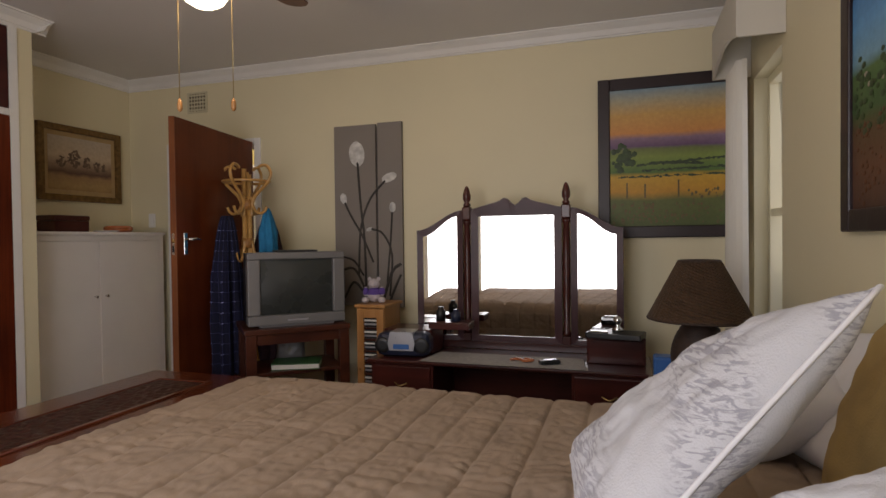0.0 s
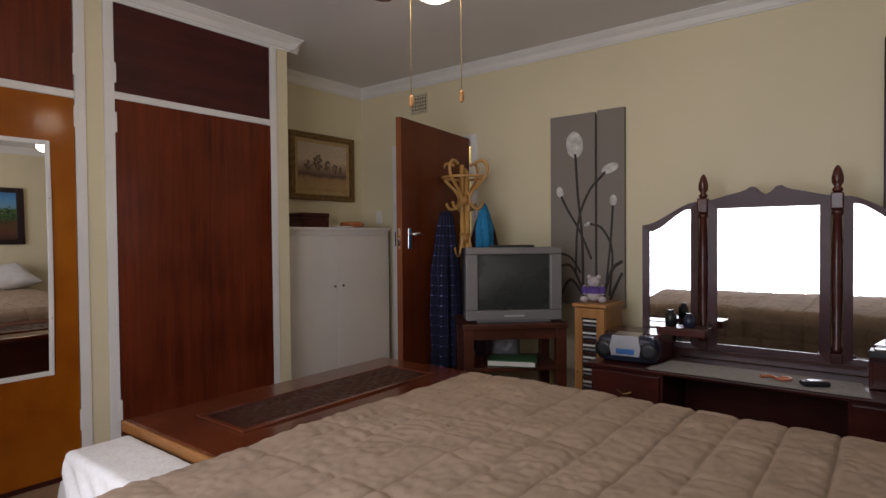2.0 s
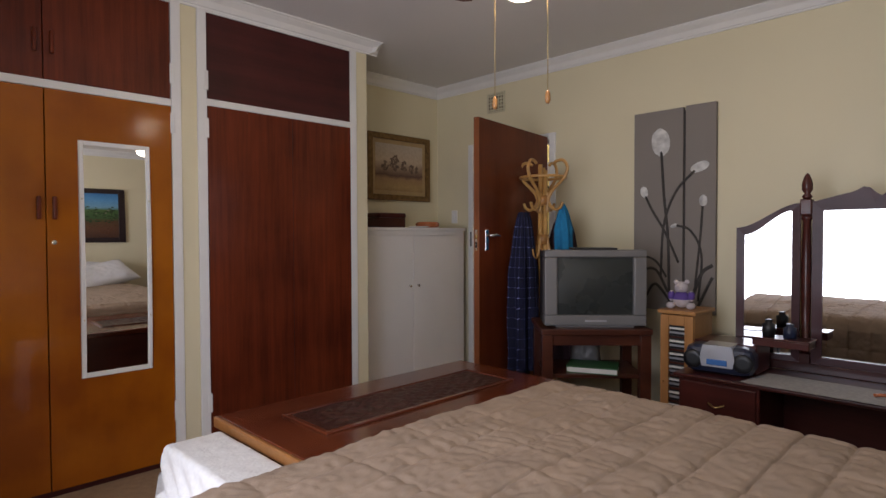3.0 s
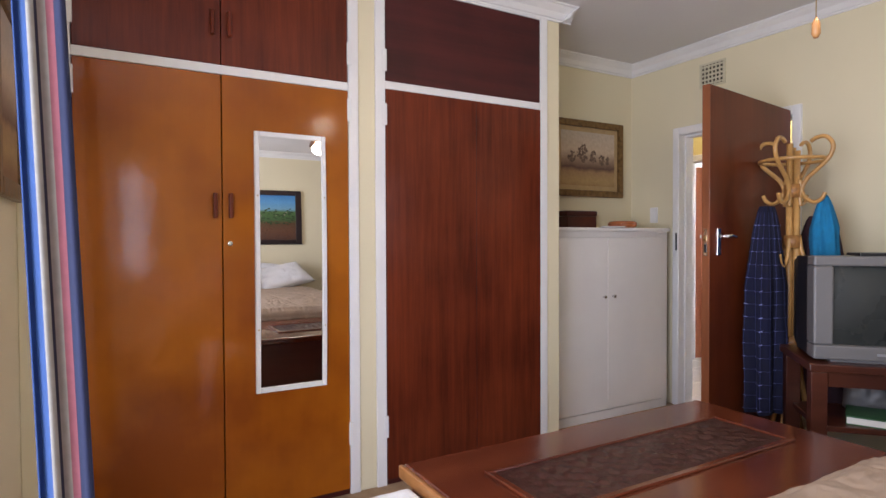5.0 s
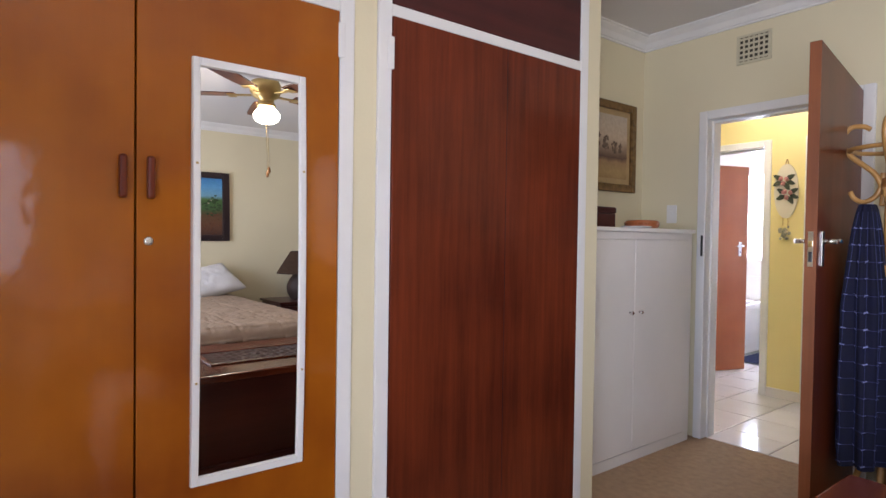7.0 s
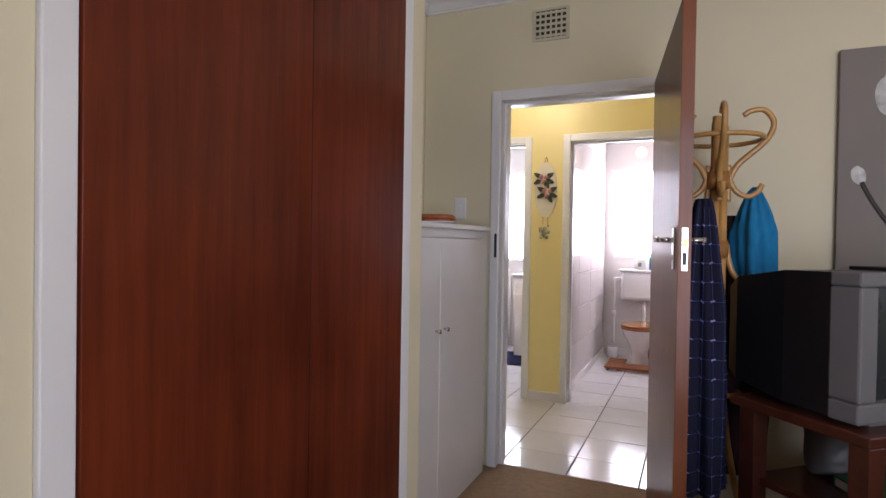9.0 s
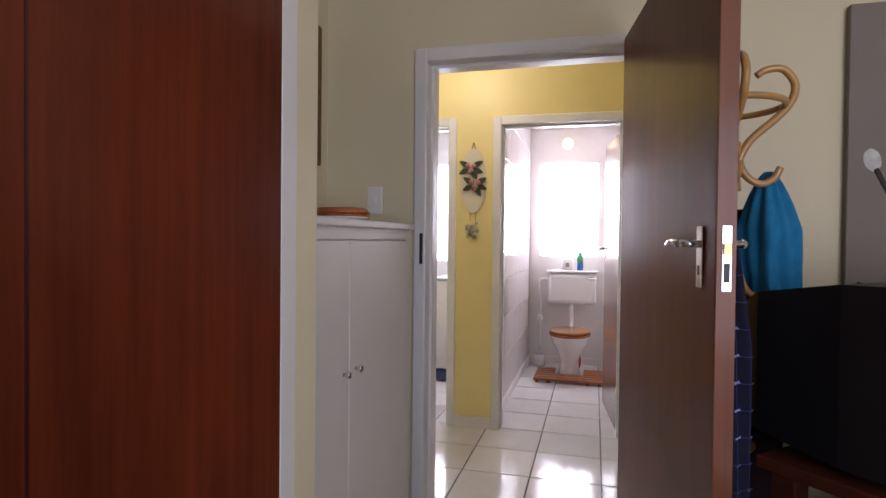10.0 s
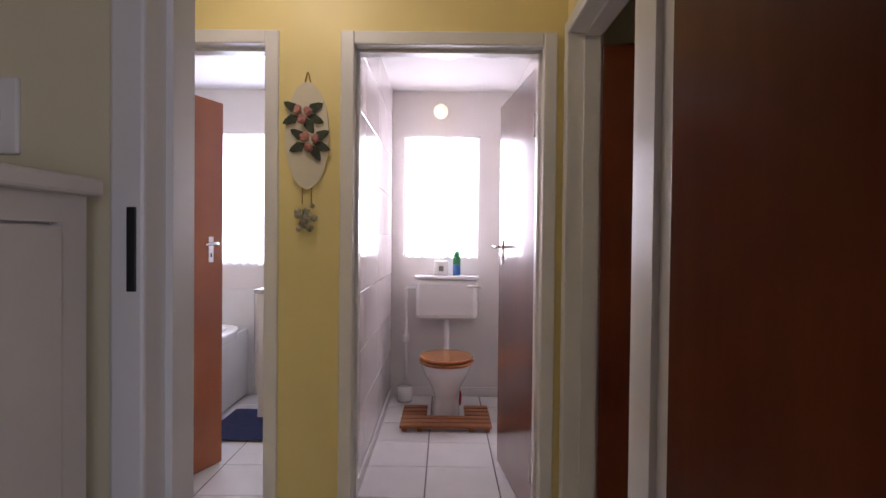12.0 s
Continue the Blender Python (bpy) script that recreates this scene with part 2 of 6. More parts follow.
CERAMIC = mat("white_ceramic", (0.82, 0.80, 0.79), 0.08, vary=0.01, bump=0, coat=0.4)
SEATW = wood("toilet_seat_wood", (0.34, 0.12, 0.03), (0.50, 0.20, 0.055), 0.22, 0, 9, 0.6)
SLATW = wood("duckboard_wood", (0.30, 0.10, 0.03), (0.46, 0.18, 0.06), 0.4, 0, 9, 0.2)
DARKFRAME = mat("dark_picture_frame", (0.022, 0.010, 0.012), 0.4, vary=0.15, scale=20, bump=0.2, bscale=50)
GILT = mat("antique_gilt", (0.26, 0.15, 0.05), 0.4, 0.45, vary=0.3, scale=30, bump=0.4, bscale=90)
PANELGREY = mat("canvas_grey", (0.245, 0.215, 0.19), 0.75, vary=0.04, scale=4, bump=0.3, bscale=240)
STEMG = mat("paint_charcoal", (0.065, 0.057, 0.05), 0.7, vary=0.25, scale=30)
PETAL = mat("paint_white_petal", (0.72, 0.71, 0.68), 0.7, vary=0.22, scale=22, bump=0.3)
MIRROR = mat("mirror_silver", (0.90, 0.90, 0.89), 0.02, 1.0, vary=0.0, bump=0)
MIRROR.node_tree.nodes["Principled BSDF"].inputs["Roughness"].default_value = 0.0
for l in list(MIRROR.node_tree.links):
    if l.to_socket.name == "Roughness":
        MIRROR.node_tree.links.remove(l)
NETC = net("net_curtain", (0.95, 0.95, 0.95), 0.45, 0.8)
DRAPE = net("white_drape", (0.80, 0.77, 0.70), 0.0, 0.25)
PANE = glass("window_glass")
VENTM = mat("vent_plaster", (0.62, 0.57, 0.40), 0.6, vary=0.05, scale=20)
DARKHOLE = mat("vent_hole_shade", (0.06, 0.05, 0.035), 0.9)
TERRA = mat("terracotta_glaze", (0.55, 0.17, 0.06), 0.25, vary=0.15, scale=18, coat=0.4)
ROBE = mat("navy_robe", (0.005, 0.006, 0.032), 0.9, vary=0.2, scale=14, bump=0.5, bscale=220)
ROBEDOT = mat("robe_star", (0.36, 0.40, 0.75), 0.9, vary=0.2, scale=60)
TEAL = mat("blue_towel", (0.015, 0.22, 0.46), 0.95, vary=0.15, scale=20, bump=0.8, bscale=200)
MAROON = mat("maroon_coat", (0.035, 0.010, 0.016), 0.9, vary=0.2, scale=10, bump=0.5, bscale=150)
GREEN = mat("green_book", (0.03, 0.11, 0.035), 0.5, vary=0.15, scale=12)
PAPER = mat("paper", (0.74, 0.72, 0.66), 0.8, vary=0.05, scale=40)
RED = mat("red_plastic", (0.42, 0.02, 0.025), 0.4, vary=0.1)
BLUE = mat("blue_plastic", (0.03, 0.14, 0.42), 0.4, vary=0.1)
NAVYMAT = mat("navy_bath_mat", (0.008, 0.014, 0.07), 0.98, vary=0.2, scale=30, bump=1.0, bscale=220)
ROSE = mat("pink_rose", (0.62, 0.28, 0.24), 0.6, vary=0.2, scale=40)
LEAF = mat("plaque_leaf", (0.05, 0.065, 0.035), 0.6, vary=0.3, scale=40)
PLAQUE = mat("cream_plaque", (0.72, 0.66, 0.52), 0.6, vary=0.04, scale=12)
PLUSH = mat("pale_plush", (0.55, 0.49, 0.50), 0.98, vary=0.1, scale=30, bump=0.8, bscale=200)
PURPLE = mat("purple_jersey", (0.11, 0.06, 0.27), 0.9, vary=0.1)
GLOBE = lit("lamp_glass", (1.0, 0.86, 0.62), 7.0)
COOLGLOBE = lit("lamp_glass_white", (1.0, 0.96, 0.88), 3.0)
CONCRETE = mat("outside_ground", (0.30, 0.30, 0.24), 0.9, vary=0.2, scale=2)


# ---- helpers for building ----
def box(bm, x0, x1, y0, y1, z0, z1, bev=0.0, seg=2):
    m = Matrix.Translation(((x0 + x1) / 2, (y0 + y1) / 2, (z0 + z1) / 2)) @ Matrix.Diagonal((abs(x1 - x0), abs(y1 - y0), abs(z1 - z0), 1))
    vs = bmesh.ops.create_cube(bm, size=1, matrix=m)["verts"]
    if bev:
        es = list({e for v in vs for e in v.link_edges})
        bmesh.ops.bevel(bm, geom=es, offset=bev, segments=seg, affect="EDGES", profile=0.5)


def boxes(*list_of, bev=0.0):
    bm = bmesh.new()
    for b in list_of:
        box(bm, *b, bev)
    return bm


def lathe(bm, profile, at=(0, 0, 0), n=28, m=None):
    """A turned body from (radius, height) pairs."""
    m = m or Matrix.Translation(at)
    rings = []
    for r, z in profile:
        rings.append([bm.verts.new(m @ Vector((r * math.cos(2 * math.pi * k / n), r * math.sin(2 * math.pi * k / n), z))) for k in range(n)])
    for a, b in zip(rings, rings[1:]):
        for k in range(n):
            f = bm.faces.new((a[k], a[(k + 1) % n], b[(k + 1) % n], b[k]))
            f.smooth = True
    bm.faces.new(rings[0][::-1])
    bm.faces.new(rings[-1])
    return bm


def tube(bm, pts, r, n=10, taper=1.0):
    """A bent rod through points."""
    pts = [Vector(p) for p in pts]
    rings, side = [], None
    for i, p in enumerate(pts):
        d = (pts[min(i + 1, len(pts) - 1)] - pts[max(i - 1, 0)]).normalized()
        if side is None:
            side = d.orthogonal().normalized()
        side = (side - d * side.dot(d)).normalized()
        up = d.cross(side)
        rr = r * (1 + (taper - 1) * i / max(len(pts) - 1, 1))
        rings.append([bm.verts.new(p + rr * (side * math.cos(2 * math.pi * k / n) + up * math.sin(2 * math.pi * k / n))) for k in range(n)])
    for a, b in zip(rings, rings[1:]):
        for k in range(n):
            f = bm.faces.new((a[k], a[(k + 1) % n], b[(k + 1) % n], b[k]))
            f.smooth = True
    bm.faces.new(rings[0][::-1])
    bm.faces.new(rings[-1])
    return bm


def smooth_line(ctrl, steps=8):
    """Catmull-Rom points through control points."""
    c = [Vector(p) for p in ctrl]
    c = [c[0] * 2 - c[1]] + c + [c[-1] * 2 - c[-2]]
    out = []
    for i in range(1, len(c) - 2):
        for s in range(steps):
            t = s / steps
            p0, p1, p2, p3 = c[i - 1:i + 3]
            out.append(0.5 * ((2 * p1) + (p2 - p0) * t + (2 * p0 - 5 * p1 + 4 * p2 - p3) * t * t + (3 * p1 - p0 - 3 * p2 + p3) * t ** 3))
    return out + [c[-2]]


def prism(bm, outline, d0, d1, axis=1):
    """A flat outline of (u, z) pushed from d0 to d1 along y (axis 1) or x (axis 0)."""
    def at(u, z, d):
        return (u, d, z) if axis == 1 else (d, u, z)
    a = [bm.verts.new(at(u, z, d0)) for u, z in outline]
    b = [bm.verts.new(at(u, z, d1)) for u, z in outline]
    n = len(outline)
    bm.faces.new(a)
    bm.faces.new(b[::-1])
    for k in range(n):
        bm.faces.new((a[k], b[k], b[(k + 1) % n], a[(k + 1) % n]))
    return bm


def sheet(nu, nv, fn):
    bm = bmesh.new()
    g = [[bm.verts.new(fn(i / nu, j / nv)) for j in range(nv + 1)] for i in range(nu + 1)]
    for i in range(nu):
        for j in range(nv):
            f = bm.faces.new((g[i][j], g[i + 1][j], g[i + 1][j + 1], g[i][j + 1]))
            f.smooth = True
    return bm


def mesh_of(name, bm, material):
    bmesh.ops.recalc_face_normals(bm, faces=bm.faces)
    me = bpy.data.meshes.new(name)
    bm.to_mesh(me)
    bm.free()
    for m in (material if isinstance(material, (list, tuple)) else [material]):
        me.materials.append(m)
    return me


def part(name, bm, material, parent, label=""):
    ob = new(name, mesh_of(name, bm, material))
    ob.parent = parent
    return tagged(ob, label=label)


def setting(name, bm, material, label="", category=""):
    return tagged(new(name, mesh_of(name, bm, material)), label, category, kind="structure")


def thing(name, label, category, at=(0, 0, 0), rz=0.0, group="", kind=""):
    ob = new(name)
    ob.empty_display_size = 0.1
    ob.matrix_world = pose(*at, 0, 0, rz)
    return tagged(ob, label, category, group, kind)


def single(name, bm, material, label, category, at=(0, 0, 0), rz=0.0, group=""):
    ob = new(name, mesh_of(name, bm, material))
    ob.matrix_world = pose(*at, 0, 0, rz)
    return tagged(ob, label, category, group)


def thicken(ob, d):
    m = ob.modifiers.new("thickness", "SOLIDIFY")
    m.thickness, m.offset = d, 0
    return ob


# ---- the bedroom shell ----
NY, EX, WX, NX, SY, BY, CZ = 4.17, -0.10, -4.300, -4.93, 0.20, -0.32, 2.63
setting("ground", boxes((-60, 60, -60, 60, -0.42, -0.30)), CONCRETE, "flat ground round the house", "ground")
setting("floor", boxes((-5.6, 0.1, -0.45, 4.22, -0.12, 0.0)), CARPET, "brown short-pile fitted carpet in the bedroom", "carpet")
setting("ceiling", boxes((-5.6, 0.1, -0.45, 4.30, CZ, CZ + 0.1)), CEIL, "plain white painted bedroom ceiling", "ceiling")
# north wall, with the doorway to the landing
DX0, DX1, DH = -4.464, -3.648, 2.045
setting("wall_north", boxes((-5.6, DX0 - 0.02, NY, NY + 0.13, 0, CZ), (DX1 + 0.02, EX + 0.2, NY, NY + 0.13, 0, CZ), (DX0 - 0.02, DX1 + 0.02, NY, NY + 0.13, DH + 0.02, CZ)), CREAM, "cream-yellow painted plaster wall", "wall")
# east wall with the curtained window
setting("wall_east", boxes((EX, EX + 0.2, -0.45, 0.54, 0, CZ), (EX, EX + 0.2, 0.86, 3.34, 0, CZ), (EX, EX + 0.2, 0.54, 0.86, 0, 0.88), (EX, EX + 0.2, 0.54, 0.86, 2.02, CZ), (EX, EX + 0.2, 3.98, NY, 0, CZ), (EX, EX + 0.2, 3.34, 3.98, 0, 0.55), (EX, EX + 0.2, 3.34, 3.98, 2.15, CZ)), CREAM, "cream-yellow painted plaster wall", "wall")
# south wall, which steps back into a wide window
setting("wall_south", boxes((-5.2, -3.10, SY - 0.15, SY, 0, CZ), (-3.25, -3.10, BY - 0.13, SY - 0.15, 0, CZ), (-3.10, EX, BY - 0.13, BY, 0, 0.14), (-3.10, EX, BY - 0.13, BY, 2.34, CZ),
                            (-3.10, -2.84, BY - 0.13, BY, 0.14, 2.34), (-1.0, EX, BY - 0.13, BY, 0.14, 2.34)), CREAM, "cream-yellow painted plaster wall", "wall")
setting("wall_west", boxes((NX - 0.15, NX, SY - 0.15, NY, 0, CZ)), CREAM, "cream-yellow painted plaster wall", "wall")
setting("wall_column", boxes((NX, WX + 0.004, 2.752, 2.850, 0, CZ), (NX, WX + 0.004, 1.553, 1.653, 0, CZ), (NX, WX + 0.002, SY, 0.345, 0, CZ), bev=0.004), CREAM, "cream-yellow plaster pier between cupboards", "wall")


def cornice(name, x0, y0, x1, y1, inx, iny):
    """A coved plaster cornice from one corner to another; (inx, iny) points into the room."""
    prof = [(0, -0.085), (0.012, -0.085), (0.012, -0.074), (0.020, -0.070), (0.035, -0.040), (0.062, -0.020), (0.070, -0.010), (0.082, -0.010), (0.082, 0)]
    bm = bmesh.new()
    ra, rb = [], []
    dx, dy = x1 - x0, y1 - y0
    ln = math.hypot(dx, dy)
    for d, z in prof:
        ra.append(bm.verts.new((x0 + inx * d, y0 + iny * d, CZ + z)))
        rb.append(bm.verts.new((x1 + inx * d, y1 + iny * d, CZ + z)))
    for k in range(len(prof) - 1):
        bm.faces.new((ra[k], ra[k + 1], rb[k + 1], rb[k]))
    return setting(name, bm, WHITE, "white coved plaster cornice along the ceiling", "cornice")


cornice("trim_cornice_north", NX, NY, EX, NY, 0, -1)
cornice("trim_cornice_east", EX, BY, EX, NY, -1, 0)
cornice("trim_cornice_west", NX, 2.850, NX, NY, 1, 0)
cornice("trim_cornice_pier", NX, 2.850, WX + 0.09, 2.850, 0, 1)
cornice("trim_cornice_cupboards", WX + 0.004, SY, WX + 0.004, 2.932, 1, 0)
cornice("trim_cornice_south", -4.3, SY, -3.1, SY, 0, 1)

# the wide south window
w = thing("window_1", "wide white-framed window filled with bright daylight", "window", (-1.92, BY - 0.06, 0.14), kind="structure")
part("window_frame", boxes((-0.92, 0.92, -0.03, 0.03, 0, 0.05), (-0.92, 0.92, -0.03, 0.03, 2.15, 2.2), (-0.92, -0.87, -0.03, 0.03, 0.05, 2.15), (0.87, 0.92, -0.03, 0.03, 0.05, 2.15), bev=0.004), WHITE, w)
part("window_sill", boxes((-0.92, 0.92, 0.03, 0.10, -0.035, -0.002), bev=0.006), WHITE, w)

# the narrow east window behind its curtain
w = thing("window_2", "narrow cream-framed window beside a white curtain", "window", (EX + 0.10, 3.66, 0.55), kind="structure")
part("window_frame", boxes((-0.03, 0.03, -0.32, -0.27, 0, 1.6), (-0.03, 0.03, 0.27, 0.32, 0, 1.6), (-0.03, 0.03, -0.27, 0.27, 0, 0.05), (-0.03, 0.03, -0.27, 0.27, 1.55, 1.6), (-0.025, 0.025, -0.27, 0.27, 0.80, 0.84), bev=0.004), CREAM, w)
part("window_sill", boxes((-0.10, -0.03, -0.32, 0.32, -0.03, -0.002), bev=0.004), CREAM, w)


w = thing("window_5", "slim bright window beside the bed head", "window", (EX + 0.10, 0.70, 0.88), kind="structure")
part("window_frame", boxes((-0.03, 0.03, -0.16, -0.13, 0, 1.14), (-0.03, 0.03, 0.13, 0.16, 0, 1.14), (-0.03, 0.03, -0.13, 0.13, 0, 0.03), (-0.03, 0.03, -0.13, 0.13, 1.11, 1.14), bev=0.003), CREAM, w)


def doorframe(name, x0, x1, y0, y1, h, label, rz=0, at=(0, 0, 0)):
    """White steel door frame: two jambs, a head and a rebate, proud of the wall on both sides."""
    t = thing(name, label, "door frame", at, rz, kind="structure")
    fw = 0.055
    for nm, xs in (("jamb", (x0 - fw, x0)), ("jamb", (x1, x1 + fw))):
        part(nm, boxes((xs[0], xs[1], y0 - 0.018, y1 + 0.018, 0, h + fw), bev=0.006), WHITE, t)
    part("head", boxes((x0, x1, y0 - 0.018, y1 + 0.018, h, h + fw), bev=0.006), WHITE, t)
    part("door_stop", boxes((x0, x0 + 0.012, y0 + 0.05, y1, 0, h - 0.012), (x1 - 0.012, x1, y0 + 0.05, y1, 0, h - 0.012), (x0, x1, y0 + 0.05, y1, h - 0.012, h)), WHITE, t)
    return t


f = doorframe("door_frame_1", DX0, DX1, NY, NY + 0.13, DH - 0.03, "white gloss painted steel door frame of the bedroom")
part("strike_plate", boxes((DX0 - 0.026, DX0 - 0.012, NY - 0.0215, NY - 0.017, 1.16, 1.29), bev=0.001), BLACK, f, "dark metal strike slot")


def lever(bm, at, way, out):
    """A lever handle: a rose neck and a bent bar. way: along the leaf, out: away from it."""
    x, y, z = at
    tube(bm, [(x, y, z), (x, y + out * 0.045, z)], 0.009)
    tube(bm, smooth_line([(x, y + out * 0.045, z), (x + way * 0.03, y + out * 0.052, z + 0.004), (x + way * 0.06, y + out * 0.050, z), (x + way * 0.092, y + out * 0.047, z - 0.003)], 5), 0.0095, taper=0.6)


def doorleaf(name, label, width, height, at, rz, material, knob_z=1.02, edge=None):
    """A flush door: leaf, lipped edge, plates and levers on both faces. It hinges at x = 0 and runs along +x."""
    t = thing(name, label, "door", at, rz, kind="structure")
    th = 0.04
    part("leaf", boxes((0.002, width - 0.006, -th / 2, th / 2, 0.008, height), bev=0.002), material, t)
    part("edge_lipping", boxes((width - 0.006, width, -th / 2, th / 2, 0.008, height), bev=0.001), edge or material, t)
    for s in (-1, 1):
        p = part("handle_plate", boxes((width - 0.110, width - 0.074, s * th / 2, s * (th / 2 + 0.006), knob_z - 0.088, knob_z + 0.050), bev=0.002), CHROME, t, "chrome lock plate")
        bm = bmesh.new()
        lever(bm, (width - 0.092, s * (th / 2 + 0.004), knob_z + 0.01), -1, s)
        part("lever_handle", bm, CHROME, p, "chrome lever handle")
        part("keyhole", boxes((width - 0.096, width - 0.088, s * (th / 2 + 0.0062), s * (th / 2 + 0.0072), knob_z - 0.060, knob_z - 0.038)), BLACK, p)
    pl = part("lock_plate", boxes((width, width + 0.003, -0.009, 0.009, knob_z - 0.088, knob_z + 0.048)), CHROME, t, "steel lock face")
    part("latch", boxes((width + 0.003, width + 0.008, -0.007, 0.007, knob_z - 0.012, knob_z + 0.012)), BRASS, pl)
    part("bolt_slot", boxes((width + 0.003, width + 0.0045, -0.006, 0.006, knob_z - 0.07, knob_z - 0.03)), BLACK, pl)
    for z in (0.25, height - 0.25):
        bm = bmesh.new()
        tube(bm, [(0, th / 2 + 0.004, z - 0.05), (0, th / 2 + 0.004, z + 0.05)], 0.007)
        part("hinge", bm, WHITE, t)
    return t


HX, HYD = -3.655, 4.115
FX, FYD = -3.527 + 0.02, 3.13
doorleaf("door_1", "red-brown varnished flush door standing open against the coat stand", math.hypot(FX - HX, FYD - HYD), 2.03, (HX, HYD, 0), math.degrees(math.atan2(FYD - HYD, FX - HX)), DOORWOOD, 1.25, DOOREDGE)

# air brick over the door
v = thing("wall_vent", "cream plaster air vent grille above the bedroom door", "vent", (-4.20, NY, 2.40))
# dark plate on the solid wall: shade of the vent hole put in as colour
part("backing", boxes((-0.09, 0.09, -0.004, 0, -0.075, 0.075)), DARKHOLE, v)
part("rim", boxes((-0.098, 0.098, -0.012, 0, 0.072, 0.085), (-0.098, 0.098, -0.012, 0, -0.085, -0.072), (-0.098, -0.085, -0.012, 0, -0.072, 0.072), (0.085, 0.098, -0.012, 0, -0.072, 0.072)), VENTM, v)
for k in range(7):
    part("bar", boxes((-0.085 + k * 0.0283 - 0.0045, -0.085 + k * 0.0283 + 0.0045, -0.010, -0.004, -0.072, 0.072)), VENTM, v)
for k in range(5):
    part("bar", boxes((-0.085, 0.085, -0.0095, -0.004, -0.06 + k * 0.03 - 0.006, -0.06 + k * 0.03 + 0.006)), VENTM, v)


# ---- built-in wardrobes ----
def hinge(at, parent):
    x, y, z = at
    bm = bmesh.new()
    box(bm, x, x + 0.006, y - 0.012, y + 0.012, z - 0.055, z + 0.055, 0.002)
    part("hinge", bm, WHITE, parent)


def pull(y, z, parent, x=WX + 0.022):
    bm = bmesh.new()
    box(bm, x, x + 0.024, y - 0.009, y + 0.009, z - 0.055, z + 0.055, 0.006)
    part("handle", bm, MAHOG, parent, "small wooden pull handle")


def wardrobe(label, y0, y1, splits, lower, upper, rz=2.035):
    t = thing("built_in_wardrobe", label, "wardrobe", (0, 0, 0))
    part("body", boxes((NX + 0.01, WX - 0.03, y0 + 0.03, y1 - 0.03, 0.02, 2.56)), MAHOGDARK, t)
    fr = part("frame", boxes((WX - 0.03, WX + 0.014, y0 - 0.01, y0 + 0.042, 0, 2.58), (WX - 0.03, WX + 0.014, y1 - 0.042, y1 + 0.01, 0, 2.58),
                             (WX - 0.03, WX + 0.012, y0 + 0.042, y1 - 0.042, rz, rz + 0.04), (WX - 0.03, WX + 0.012, y0 + 0.042, y1 - 0.042, 2.535, 2.58), bev=0.003), WHITE, t, "white painted door surround")
    part("plinth", boxes((WX - 0.03, WX + 0.002, y0 + 0.042, y1 - 0.042, 0, 0.03)), MAHOGDARK, t)
    ys = [y0 + 0.044, *splits, y1 - 0.044]
    for k, (a, b) in enumerate(zip(ys, ys[1:])):
        bm = boxes((WX - 0.02, WX + 0.016 - 0.006 * (k == 0 and len(ys) > 2), a + 0.002, b - 0.002, 0.03, rz - 0.002), bev=0.002)
        d = part("door", bm, lower, t)
        for z in (0.3, 1.88):
            if k == len(ys) - 2:
                hinge((WX + 0.012, b + 0.006 if len(ys) > 2 else a - 0.006, z), d)
            else:
                hinge((WX + 0.012, a - 0.006, z), d)
        u = part("top_door", boxes((WX - 0.02, WX + 0.010, a + 0.002, b - 0.002, rz + 0.042, 2.533), bev=0.002), upper, t)
        hinge((WX + 0.012, (b + 0.006) if (k and len(ys) > 2) else a - 0.006, 2.15), u)
        if len(ys) > 2:
            s = -1 if k == 0 else 1
            c = splits[0]
            pull(c + s * 0.032, 1.40, d)
            pull(c + s * 0.035, 2.19, u, WX + 0.010)
            if k:
                bm = bmesh.new()
                lathe(bm, [(0.012, 0), (0.012, 0.003), (0.006, 0.004)], m=Matrix.Translation((WX + 0.016, c + 0.03, 1.235)) @ pose(0, 0, 0, 0, 90, 0), n=16)
                part("lock", bm, CHROME, d, "round steel lock")
    return t


wardrobe("built-in wardrobe with orange-varnished plywood doors and red-brown top doors", 0.335, 1.552, [0.928], ORANGE, MAHOG, 1.972)
wr = wardrobe("built-in wardrobe with dark red mahogany veneer door", 1.663, 2.742, [], MAHOG, MAHOGDARK, 2.008)
part("veneer_joint", boxes((WX + 0.0155, WX + 0.0175, 2.245, 2.248, 0.03, 2.004)), MAHOGDARK, wr)

m = thing("wall_mirror", "tall narrow mirror in white frame on the orange wardrobe door", "mirror", (WX + 0.016, 1.225, 1.148))
BOW = 12.0


def bowed(v):
    """How far the thin mirror bellies out of its door at height v."""
    return (0.588 ** 2 - v * v) / (2 * BOW)


def bowed_strip(y0, y1, z0, z1, thick, n=24, bev=0.003):
    bm = bmesh.new()
    rows = []
    for k in range(n + 1):
        z = z0 + (z1 - z0) * k / n
        x = bowed(z)
        rows.append([bm.verts.new(p) for p in ((0, y0, z), (x + thick - bev, y0, z), (x + thick, y0 + bev, z), (x + thick, y1 - bev, z), (x + thick - bev, y1, z), (0, y1, z))])
    for p, q in zip(rows, rows[1:]):
        for i in range(6):
            bm.faces.new((p[i], p[(i + 1) % 6], q[(i + 1) % 6], q[i]))
    bm.faces.new(rows[0])
    bm.faces.new(rows[-1][::-1])
    return bm


